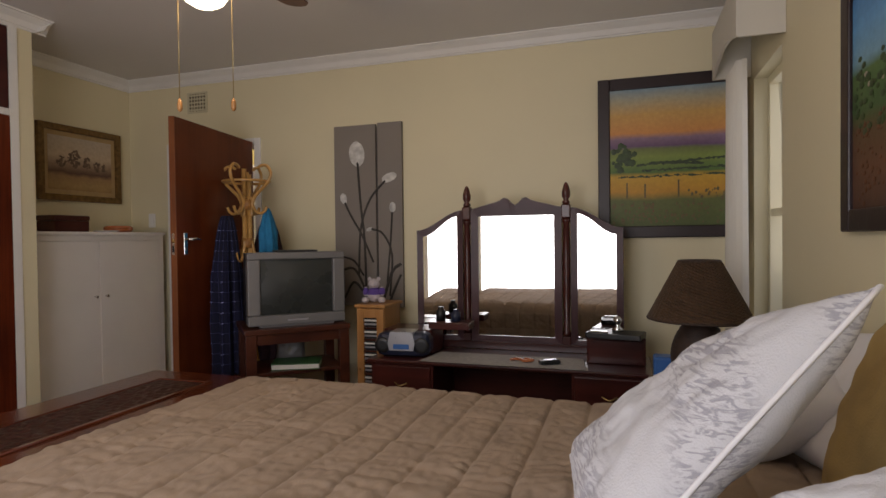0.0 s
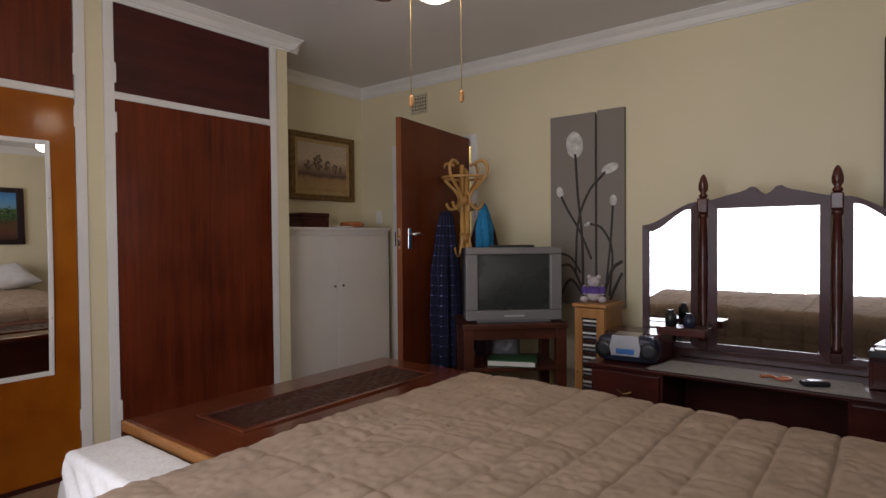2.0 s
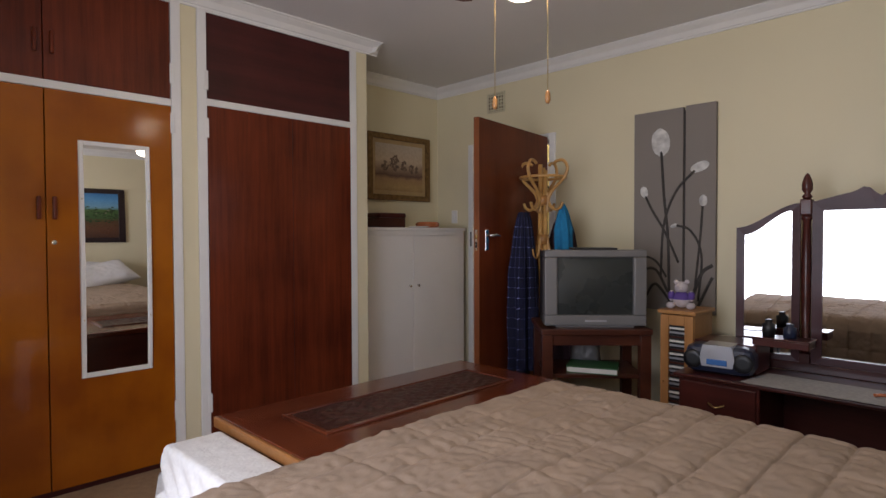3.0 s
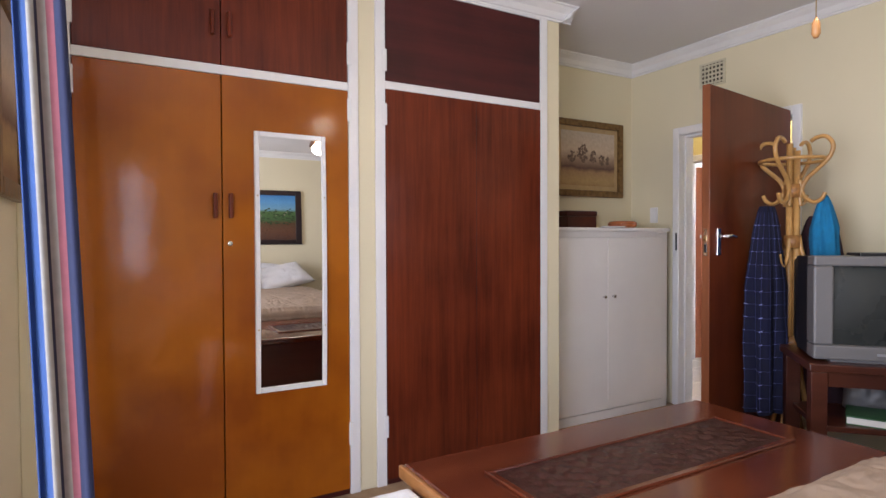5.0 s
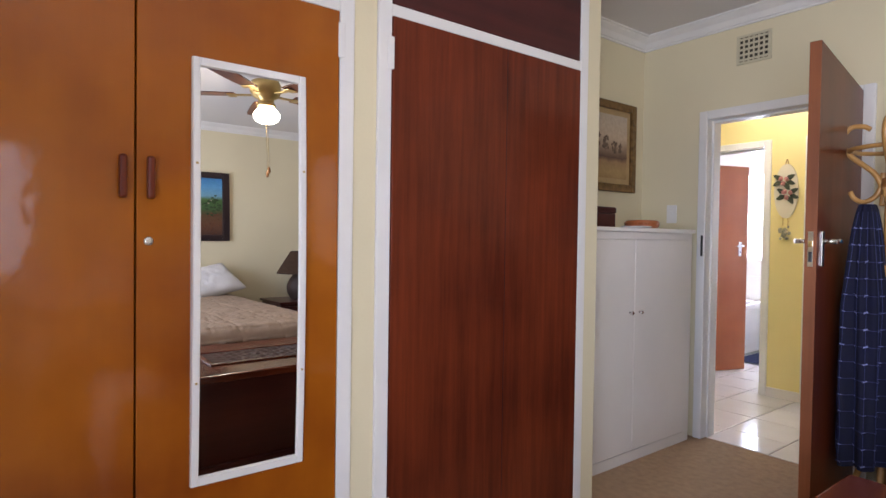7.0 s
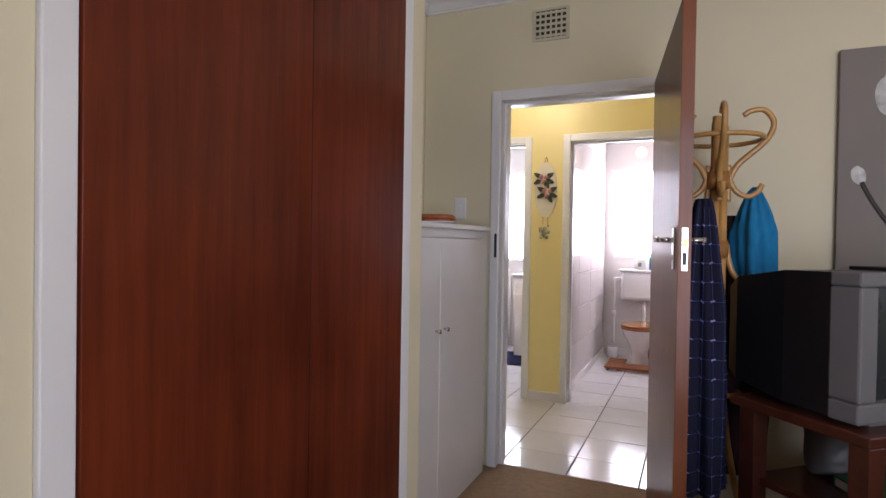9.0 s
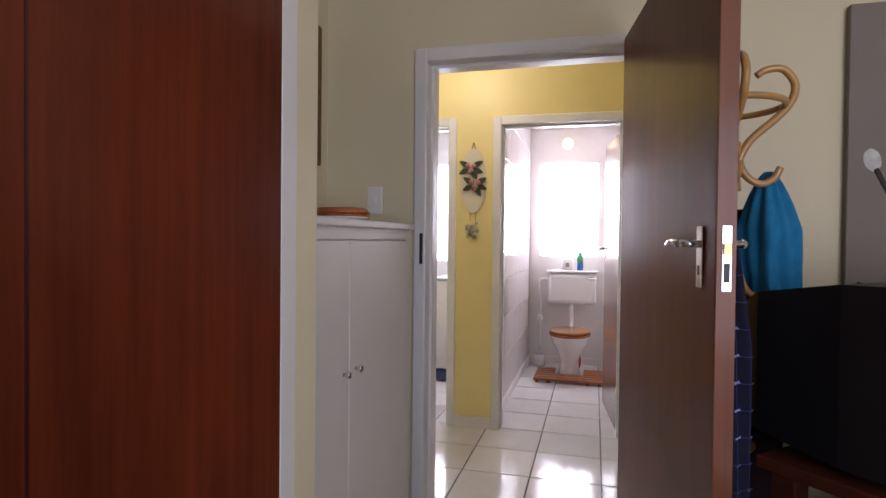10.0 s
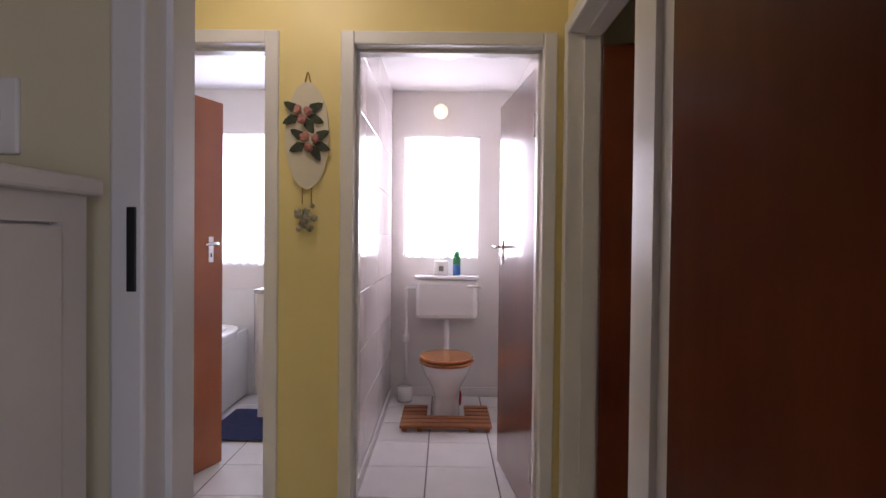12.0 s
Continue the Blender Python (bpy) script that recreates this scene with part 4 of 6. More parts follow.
# ---- dressing table ----
dt = thing("dressing_table", "dark mahogany dressing table with triple mirror", "dressing table", (-1.50, 3.62, 0))
DZ = 0.52
for s in (-1, 1):
    a, b = sorted((s * 0.40, s * 0.80))
    p = part("pedestal", boxes((a, b, -0.20, 0.24, 0.06, DZ - 0.02), bev=0.006), DRESSW, dt)
    for k, (z0, z1) in enumerate(((0.08, 0.27), (0.285, DZ - 0.035))):
        d = part("drawer", boxes((a + 0.015, b - 0.015, -0.215, -0.20, z0, z1), bev=0.006), DRESSW, dt)
        bm = bmesh.new()
        tube(bm, smooth_line([((a + b) / 2 - 0.04, -0.215, (z0 + z1) / 2), ((a + b) / 2, -0.235, (z0 + z1) / 2 - 0.012), ((a + b) / 2 + 0.04, -0.215, (z0 + z1) / 2)]), 0.004)
        part("handle", bm, BRASS, d, "small brass drawer pull")
    for y in (-0.16, 0.20):
        for x in (a + 0.03, b - 0.03):
            bm = bmesh.new()
            lathe(bm, [(0.014, 0), (0.022, 0.03), (0.022, 0.065)], (x, y, 0), 14)
            part("foot", bm, DRESSW, dt)
part("tabletop", boxes((-0.82, 0.82, -0.225, 0.25, DZ - 0.02, DZ), bev=0.006), DRESSW, dt)
part("shelf_back", boxes((-0.40, 0.40, 0.22, 0.24, 0.06, DZ - 0.02)), DRESSW, dt)
for s in (-1, 1):
    a, b = sorted((s * 0.47, s * 0.79))
    p = part("jewel_drawer", boxes((a, b, -0.02, 0.22, DZ + 0.002, DZ + 0.155), bev=0.005), DRESSW, dt)
    part("drawer_front", boxes((a + 0.012, b - 0.012, -0.03, -0.02, DZ + 0.015, DZ + 0.14), bev=0.004), DRESSW, p)


def arch(w, z0, z1, z2, hump):
    """Top outline of a mirror frame: from z1 at one side to z2 at the other along a swan curve."""
    out = []
    for k in range(25):
        f = k / 24
        if hump:
            z = z1 + 0.055 * math.sin(math.pi * min(f, 1 - f) * 2 * 0.5) ** 1.2 - 0.035 * math.exp(-((f - 0.5) / 0.06) ** 2) + 0.02 * math.exp(-((abs(f - 0.5) - 0.11) / 0.05) ** 2)
        else:
            s = f * f * (3 - 2 * f)
            z = z1 + (z2 - z1) * s
        out.append((-w / 2 + w * f, z))
    return out


def mirror_leaf(name, parent, m, w, z0, z1, z2, hump, rim=0.048):
    """A framed mirror: a curved wooden frame cut round a real mirror pane."""
    top = arch(w, z0, z1, z2, hump)
    inner = [(x * (w - 2 * rim) / w, z1 - rim if hump else z - rim) for x, z in top]
    bm = bmesh.new()
    outer = [(w / 2, z0), (-w / 2, z0)]
    ins = [(w / 2 - rim, z0 + rim), (-w / 2 + rim, z0 + rim)]
    O = top + outer
    I = inner + ins
    n = len(O)
    f0, f1 = [bm.verts.new((x, -0.014, z)) for x, z in O], [bm.verts.new((x, 0.014, z)) for x, z in O]
    i0, i1 = [bm.verts.new((x, -0.010, z)) for x, z in I], [bm.verts.new((x, 0.014, z)) for x, z in I]
    for k in range(n):
        j = (k + 1) % n
        for a, b in ((f0, i0), (i0, i1), (i1, f1), (f1, f0)):
            bm.faces.new((a[k], a[j], b[j], b[k]))
    fr = part(name, bm, FRAMEP, parent)
    fr.matrix_basis = m
    bm = bmesh.new()
    bm.faces.new([bm.verts.new((x, -0.002, z)) for x, z in I])
    prism_back = [bm.verts.new((x, 0.012, z)) for x, z in I]
    bm.faces.new(prism_back[::-1])
    part("mirror_glass", bm, MIRROR, fr, "clear mirror glass")
    return fr


MZ, MY = 0.56, 0.28
PL, PR = -1.815 + 1.50, -1.17 + 1.50
mirror_leaf("centre_mirror", dt, pose((PL + PR) / 2, MY, 0), PR - PL - 0.055, MZ, 1.435, 0, True)
wl, ang = 0.315, 5
mirror_leaf("wing_mirror", dt, pose(PL - 0.028 - wl / 2 * math.cos(radians(ang)), MY - wl / 2 * math.sin(radians(ang)), 0, 0, 0, ang), wl, MZ, 1.30, 1.43, False, 0.04)
mirror_leaf("wing_mirror", dt, pose(PR + 0.028 + wl / 2 * math.cos(radians(ang)), MY - wl / 2 * math.sin(radians(ang)), 0, 0, 0, -ang), wl, MZ, 1.43, 1.30, False, 0.04)
for x in (PL, PR):
    bm = boxes((x - 0.028, x + 0.028, MY - 0.03, MY + 0.03, 1.365, 1.45), bev=0.006)
    box(bm, x - 0.026, x + 0.026, MY - 0.026, MY + 0.026, DZ, 0.62, 0.004)
    lathe(bm, [(0.022, 0.62), (0.026, 0.64), (0.018, 0.66), (0.023, 0.9), (0.024, 1.1), (0.018, 1.33), (0.026, 1.345), (0.024, 1.365)], (x, MY, 0), 18)
    po = part("post", bm, DRESSW, dt)
    bm = bmesh.new()
    lathe(bm, [(0.018, 1.45), (0.026, 1.465), (0.014, 1.48), (0.026, 1.50), (0.027, 1.53), (0.018, 1.565), (0.008, 1.585), (0.002, 1.59)], (x, MY, 0), 18)
    part("finial", bm, DRESSW, po)
part("mirror_rail", boxes((PL - 0.3, PR + 0.3, 0.25, 0.285, DZ, MZ + 0.01), bev=0.004), DRESSW, dt)
single("table_runner", sheet(60, 24, lambda u, v: (-0.44 + 0.88 * u - 0.05 * (1 - v) * (2 * u - 1) * -1, -0.22 + 0.30 * v, 0.0035 + 0.0015 * noise.noise((u * 30, v * 12, 0)))), RUNNER, "grey-white lace runner on the dressing table", "table cloth", (-1.50, 3.62, DZ))

# things on and under the dressing table
rd = thing("portable_radio", "silver and navy portable radio player on the dressing table", "radio", (-2.13, 3.56, DZ), 6)
part("body", boxes((-0.17, 0.17, -0.09, 0.09, 0.002, 0.15), bev=0.045), NAVYP, rd)
bm = bmesh.new()
prism(bm, [(-0.075, 0.045), (0.075, 0.045), (0.085, 0.09), (0.07, 0.158), (-0.07, 0.158), (-0.085, 0.09)], -0.098, 0.05)
part("front_panel", bm, SILVER, rd, "silver front panel")
part("display", boxes((-0.05, 0.05, -0.102, -0.097, 0.055, 0.085), bev=0.003), BLUE, rd)
for s in (-1, 1):
    bm = bmesh.new()
    lathe(bm, [(0.05, 0), (0.046, 0.008), (0.02, 0.004)], m=Matrix.Translation((s * 0.122, -0.088, 0.075)) @ pose(0, 0, 0, 90, 0, 0), n=22)
    part("speaker", bm, BLACK, rd)
jb = thing("jewellery_box", "dark wooden box with bottles beside the mirror", "box", (-1.87, 3.70, DZ + 0.157))
part("box", boxes((-0.13, 0.13, -0.07, 0.07, 0, 0.035), bev=0.004), DRESSW, jb)
part("lid", boxes((-0.134, 0.134, -0.074, 0.074, 0.035, 0.045), bev=0.003), DRESSW, jb)
for x, h, mt in ((-0.07, 0.09, BLACK), (0.03, 0.075, NAVYP)):
    bm = bmesh.new()
    lathe(bm, [(0.03, 0), (0.032, h * 0.7), (0.018, h * 0.8), (0.018, h)], n=18)
    single("perfume_bottle", bm, mt, "small dark bottle on the jewellery box", "bottle", (-1.87 + x, 3.70, DZ + 0.2021))
tr = thing("trinket_tray", "black tray with silver trinkets on the dressing table", "tray", (-0.87, 3.60, DZ + 0.157), -12)
part("tray", boxes((-0.15, 0.15, -0.085, 0.085, 0, 0.03), bev=0.004), BLACK, tr)
part("silver_strip", boxes((-0.13, -0.03, -0.07, -0.05, 0.031, 0.04), bev=0.002), CHROME, tr)
bm = bmesh.new()
lathe(bm, [(0.03, 0), (0.034, 0.012), (0.012, 0.03), (0.02, 0.05), (0.026, 0.065), (0.012, 0.085)], n=18)
single("silver_ornament", bm, CHROME, "small polished silver ornament on the tray", "ornament", (-0.86, 3.62, DZ + 0.1885))
cm = thing("phone", "black phone lying on the lace runner", "phone", (-1.23, 3.50, DZ + 0.006), 30)
part("body", boxes((-0.06, 0.06, -0.028, 0.028, 0, 0.024), bev=0.010), BLACK, cm)
part("keypad", boxes((-0.03, 0.045, -0.018, 0.018, 0.0245, 0.027), bev=0.001), SILVER, cm)
bm = bmesh.new()
tube(bm, smooth_line([(-0.06, 0, 0.008), (-0.02, 0.03, 0.008), (0.03, -0.02, 0.008), (0.07, 0.015, 0.008), (0.02, 0.04, 0.008)]), 0.008)
single("hair_tie", bm, TERRA, "orange cloth hair tie on the lace runner", "hair tie", (-1.40, 3.53, DZ + 0.006))
bm = boxes((-0.045, 0.045, -0.06, 0.06, 0, 0.13), bev=0.01)
single("red_tin", bm, RED, "red box under the dressing table", "box", (-1.14, 3.55, 0.1), 0)
single("storage_board", boxes((-0.36, 0.36, -0.18, 0.18, 0.0, 0.1), bev=0.004), DRESSW, "dark low shelf board under the dressing table", "shelf", (-1.5, 3.62, 0))


def shoe(at, rz):
    t = thing("shoe", "grey and white sports shoe under the dressing table", "shoe", at, rz, "shoes under the dressing table")
    bm = sheet(24, 16, lambda u, v: ((-0.13 + 0.26 * u), (0.042 - 0.012 * u) * math.sin(math.pi * (v * 2 - 1) * 0.5) * (1 - (2 * u - 1) ** 6) ** 0.5, 0.022 + (0.075 - 0.05 * u) * math.cos(math.pi * (v * 2 - 1) * 0.5) * (1 - (2 * u - 1) ** 6) ** 0.5))
    part("upper", bm, TVGREY, t)
    part("sole", boxes((-0.13, 0.13, -0.042, 0.042, 0, 0.022), bev=0.01), PAPER, t)
    return t


shoe((-1.36, 3.52, 0.1), 20)
shoe((-1.30, 3.62, 0.1), 10)

# ---- pictures on the walls ----
SUNSET = bands("sunset_fields_painting", 2, [(0.0, (0.07, 0.10, 0.02)), (0.20, (0.11, 0.13, 0.03)), (0.26, (0.52, 0.26, 0.02)), (0.37, (0.56, 0.33, 0.03)), (0.40, (0.07, 0.15, 0.03)), (0.50, (0.20, 0.27, 0.05)), (0.555, (0.14, 0.17, 0.05)), (0.575, (0.13, 0.07, 0.15)), (0.63, (0.24, 0.15, 0.22)), (0.67, (0.62, 0.27, 0.07)), (0.80, (0.58, 0.34, 0.10)), (0.90, (0.40, 0.36, 0.24)), (1.0, (0.16, 0.30, 0.42))], 0.5, 0.05, 4, 1 / 0.92, 0.5)
FIELD = bands("dry_field_painting", 2, [(0.0, (0.24, 0.12, 0.05)), (0.16, (0.40, 0.27, 0.11)), (0.3, (0.34, 0.21, 0.10)), (0.36, (0.12, 0.06, 0.04)), (0.5, (0.36, 0.25, 0.17)), (0.62, (0.56, 0.44, 0.31)), (1.0, (0.46, 0.40, 0.33))], 0.5, 0.12, 9, 1 / 0.50, 0.5)
VALLEY = bands("green_valley_painting", 2, [(0.0, (0.07, 0.03, 0.02)), (0.2, (0.12, 0.05, 0.025)), (0.36, (0.09, 0.05, 0.02)), (0.45, (0.04, 0.10, 0.03)), (0.62, (0.07, 0.14, 0.04)), (0.68, (0.16, 0.33, 0.45)), (0.85, (0.10, 0.30, 0.55)), (1.0, (0.05, 0.20, 0.45))], 0.5, 0.1, 5, 1 / 0.66, 0.5)


def picture(name, label, w, h, rail, at, rz, frame_mat, art, depth=0.03, mount=None):
    """A framed painting hung on a wall; its face looks along -y before the turn."""
    t = thing(name, label, "painting", at, rz)
    a, b = w / 2, h / 2
    for nm, bx in (("frame_side", (-a, -a + rail, -b, b)), ("frame_side", (a - rail, a, -b, b)), ("frame_rail", (-a + rail, a - rail, b - rail, b)), ("frame_rail", (-a + rail, a - rail, -b, -b + rail))):
        part(nm, boxes((bx[0], bx[1], -depth, 0, bx[2], bx[3]), bev=0.006), frame_mat, t)
    if mount:
        mw = 0.035
        part("slip", boxes((-a + rail, a - rail, -0.014, -0.002, -b + rail, b - rail)), mount, t, "pale inner slip")
        part("canvas", boxes((-a + rail + mw, a - rail - mw, -0.017, -0.0145, -b + rail + mw, b - rail - mw)), art, t)
    else:
        part("canvas", boxes((-a + rail, a - rail, -0.016, -0.002, -b + rail, b - rail)), art, t)
    return t


p = picture("painting", "sunset landscape painting of fields in a dark wide frame", 0.86, 1.03, 0.075, (-0.555, NY - 0.004, 1.75), 0, DARKFRAME, SUNSET)
# painted tree, hedges and fence posts lie as thin relief on the canvas
bm = bmesh.new()
rng = random.Random(4)
for k in range(46):
    a, r = rng.uniform(0, 6.28), rng.uniform(0, 0.075) ** 1
    bmesh.ops.create_icosphere(bm, subdivisions=1, radius=rng.uniform(0.012, 0.026), matrix=Matrix.Translation((-0.27 + r * math.cos(a), -0.017, 0.0 + r * 1.15 * math.sin(a))) @ Matrix.Diagonal((1, 0.08, 1, 1)))
part("painted_tree", bm, mat("painted_tree_green", (0.045, 0.085, 0.025), 0.5, vary=0.3, scale=40), p)
bm = bmesh.new()
for x0, z0, x1, z1 in ((-0.18, -0.05, 0.36, -0.015), (-0.15, -0.085, 0.36, -0.075), (-0.30, -0.125, 0.36, -0.12), (-0.1, -0.035, 0.2, -0.05)):
    for k in range(40):
        f = k / 39
        bmesh.ops.create_icosphere(bm, subdivisions=1, radius=rng.uniform(0.004, 0.010), matrix=Matrix.Translation((x0 + (x1 - x0) * f, -0.017, z0 + (z1 - z0) * f + rng.uniform(-0.004, 0.004))) @ Matrix.Diagonal((1.4, 0.1, 1, 1)))
part("painted_hedges", bm, mat("painted_hedge_green", (0.045, 0.075, 0.03), 0.5, vary=0.3, scale=40), p)
bm = bmesh.new()
for x, h in ((-0.25, 0.10), (-0.14, 0.09), (0.06, 0.11)):
    box(bm, x - 0.005, x + 0.005, -0.0185, -0.016, -0.26, -0.26 + h)
for k in range(150):
    x = rng.uniform(-0.34, 0.34)
    bmesh.ops.create_icosphere(bm, subdivisions=1, radius=rng.uniform(0.004, 0.011), matrix=Matrix.Translation((x, -0.017, rng.uniform(-0.42, -0.29 + 0.08 * (x > 0.1)))) @ Matrix.Diagonal((1, 0.1, 1.3, 1)))
tag_weeds = part("painted_weeds", bm, mat("painted_weed_brown", (0.16, 0.08, 0.03), 0.5, vary=0.4, scale=60, colour2=(0.08, 0.11, 0.03)), p)
tagged(tag_weeds, kind="stuff")

p2 = picture("painting", "pale dry-grass landscape painting in an antique gilt frame", 0.72, 0.58, 0.05, (NX + 0.004, 3.68, 1.86), 90, GILT, FIELD, 0.035, mat("painting_slip", (0.46, 0.32, 0.15), 0.6, vary=0.08, scale=20))
PTREE = mat("painted_tree_brown", (0.21, 0.135, 0.09), 0.5, vary=0.3, scale=40)
for tx, tz, tr0, cnt in ((-0.06, 0.02, 0.055, 60), (0.05, 0.0, 0.035, 30), (-0.17, -0.01, 0.035, 30), (0.14, -0.02, 0.03, 24), (0.20, -0.025, 0.022, 16)):
    bm = bmesh.new()
    for k in range(cnt):
        a, r = rng.uniform(0, 6.28), tr0 * rng.uniform(0, 1) ** 0.6
        bmesh.ops.create_icosphere(bm, subdivisions=1, radius=rng.uniform(0.006, 0.014), matrix=Matrix.Translation((tx + r * math.cos(a), -0.018, tz + 0.02 + 1.2 * r * math.sin(a))) @ Matrix.Diagonal((1, 0.08, 1, 1)))
    part("painted_tree", bm, PTREE, p2)
p3 = picture("painting", "green valley painting with blue sky in a dark frame", 0.80, 0.80, 0.07, (EX - 0.004, 2.05, 1.65), -90, DARKFRAME, VALLEY)
for nm, col, cnt, z0, z1, big in (("painted_scrub", (0.16, 0.055, 0.02), 170, -0.32, -0.05, 0.014), ("painted_bushes", (0.035, 0.08, 0.02), 120, -0.10, 0.13, 0.018), ("painted_houses", (0.50, 0.42, 0.34), 9, 0.02, 0.08, 0.012)):
    bm = bmesh.new()
    for k in range(cnt):
        bmesh.ops.create_icosphere(bm, subdivisions=1, radius=rng.uniform(0.35, 1.0) * big, matrix=Matrix.Translation((rng.uniform(-0.315, 0.315), -0.017, rng.uniform(z0, z1))) @ Matrix.Diagonal((1.3, 0.08, 0.8, 1)))
    tagged(part(nm, bm, mat(nm, col, 0.5, vary=0.35, scale=50), p3), kind="stuff")
picture("painting", "dark-framed painting on the wall beside the curtain", 0.52, 0.66, 0.06, (-3.98, SY + 0.004, 1.72), 180, GILT, FIELD)

# two-board flower canvas
fc = thing("canvas_picture", "grey two-board canvas with white tulips and dark stems", "canvas picture", (-2.645, NY - 0.004, 1.425))
for nm, b in (("board", (-0.275, 0.066)), ("board", (0.082, 0.275))):
    part(nm, boxes((b[0], b[1], -0.032, 0, -0.675 - (0.0 if b[0] < 0 else 0.008), 0.675 + (0.0 if b[0] < 0 else 0.006)), bev=0.003), PANELGREY, fc)
part("backing_batten", boxes((0.066, 0.082, -0.012, 0, -0.66, 0.66)), STEMG, fc)


def stem(ctrl, r):
    bm = bmesh.new()
    tube(bm, [(p.x, -0.0335, p.z) for p in smooth_line([(x, 0, z) for x, z in ctrl])], r, 6)
    for v in bm.verts:
        v.co.y = -0.0335 + (v.co.y + 0.0335) * 0.35
    return bm


for ctrl, r in (([(-0.02, -0.64), (-0.03, -0.2), (-0.06, 0.1), (-0.08, 0.40)], 0.010), ([(-0.08, -0.45), (-0.06, -0.1), (0.02, 0.12), (0.15, 0.26)], 0.009), ([(0.04, -0.35), (-0.05, -0.15), (-0.14, 0.0), (-0.19, 0.10)], 0.009),
                ([(0.17, -0.60), (0.19, -0.3), (0.12, -0.14), (0.02, -0.10)], 0.008), ([(0.15, -0.50), (0.18, -0.2), (0.195, 0.02)], 0.008),
                ([(0.12, -0.62), (0.19, -0.42), (0.26, -0.36)], 0.012), ([(0.16, -0.66), (0.22, -0.52), (0.26, -0.44)], 0.010), ([(-0.20, -0.62), (-0.12, -0.50), (-0.02, -0.60)], 0.010), ([(-0.25, -0.42), (-0.12, -0.40), (-0.03, -0.55)], 0.010), ([(-0.24, -0.30), (-0.12, -0.34), (-0.04, -0.45)], 0.008)):
    part("painted_stem", stem(ctrl, r), STEMG, fc)


def tulip(x, z, r, tilt):
    bm = bmesh.new()
    for k, (dx, s) in enumerate(((-0.45, 0.85), (0.45, 0.85), (0, 1.0))):
        n = 16
        c = bm.verts.new((x + dx * r * 0.5, -0.0335 - 0.002 * k - 0.006, z))
        ring = []
        for q in range(n):
            a = 2 * math.pi * q / n
            px, pz = 0.62 * r * s * math.cos(a), 1.15 * r * s * math.sin(a)
            px, pz = px * math.cos(tilt) - pz * math.sin(tilt), px * math.sin(tilt) + pz * math.cos(tilt)
            ring.append(bm.verts.new((x + dx * r * 0.5 + px, -0.0328, z + pz)))
        for q in range(n):
            bm.faces.new((c, ring[q], ring[(q + 1) % n]))
    return bm


for x, z, r, tilt in ((-0.085, 0.46, 0.085, 0.1), (0.175, 0.275, 0.052, -1.2), (-0.20, 0.13, 0.036, 0.2), (0.198, 0.055, 0.034, 0.0), (0.01, -0.105, 0.022, -1.2)):
    part("painted_tulip", tulip(x, z, r, tilt), PETAL, fc)

# ---- television corner ----
tt = thing("television_table", "dark wooden television table with open shelf", "table", (-2.905, 3.52, 0), 43)
part("tabletop", boxes((-0.33, 0.33, -0.20, 0.30, 0.665, 0.70), bev=0.006), TABLEW, tt)
part("apron", boxes((-0.28, 0.28, -0.175, -0.155, 0.60, 0.665)), TABLEW, tt)
part("shelf", boxes((-0.29, 0.29, -0.17, 0.24, 0.40, 0.425), bev=0.003), TABLEW, tt)
for x in (-0.29, 0.29):
    for y in (-0.165, 0.23):
        part("leg", boxes((x - 0.032, x + 0.032, y - 0.032, y + 0.032, 0, 0.665), bev=0.004), TABLEW, tt)
bk = thing("book", "green hardback book on the television table shelf", "book", (-2.85, 3.47, 0.426), 25)
part("cover", boxes((-0.15, 0.15, -0.10, 0.10, 0.034, 0.040), (-0.15, 0.15, -0.10, 0.10, 0, 0.005), (-0.15, 0.15, 0.096, 0.10, 0.005, 0.034)), GREEN, bk)
part("page_block", boxes((-0.146, 0.146, -0.097, 0.095, 0.005, 0.034)), PAPER, bk, "white page block")
single("folded_cloth", pillow_mesh(0.20, 0.20, 0.16, seed=3, n=18), TVGREY, "grey folded cloth on the television table shelf", "cloth", (-3.0, 3.63, 0.525), 30)
tv = thing("television", "grey box television with dark curved screen", "television", (-2.834, 3.45, 0.70), 43)
tv.scale = (1.07, 1.07, 1.07)
TW = 0.285
part("bezel", boxes((-TW, TW, -0.045, 0.05, 0.012, 0.072), (-TW, TW, -0.045, 0.05, 0.398, 0.44), (-TW, -TW + 0.072, -0.045, 0.05, 0.072, 0.398), (TW - 0.072, TW, -0.045, 0.05, 0.072, 0.398), bev=0.008), TVGREY, tv)
part("screen", sheet(24, 18, lambda u, v: (-0.215 + 0.43 * u, -0.018 - 0.018 * (1 - (2 * u - 1) ** 2) * (1 - (2 * v - 1) ** 2), 0.070 + 0.330 * v)), SCREEN, tv, "dark glass picture tube")
bm = bmesh.new()
back = [(0.045, 0.282, 0.018, 0.437), (0.20, 0.280, 0.02, 0.435), (0.42, 0.24, 0.04, 0.40), (0.49, 0.20, 0.06, 0.36)]
rings = [[bm.verts.new(c) for c in ((-w, y, z0), (w, y, z0), (w, y, z1), (-w, y, z1))] for y, w, z0, z1 in back]
for a, b in zip(rings, rings[1:]):
    for k in range(4):
        bm.faces.new((a[k], a[(k + 1) % 4], b[(k + 1) % 4], b[k]))
bm.faces.new(rings[-1])
bm.faces.new(rings[0][::-1])
part("back_housing", bm, BLACK, tv, "black plastic rear housing")
part("stand", boxes((-0.22, 0.22, -0.03, 0.20, 0, 0.02), bev=0.004), TVGREY, tv)
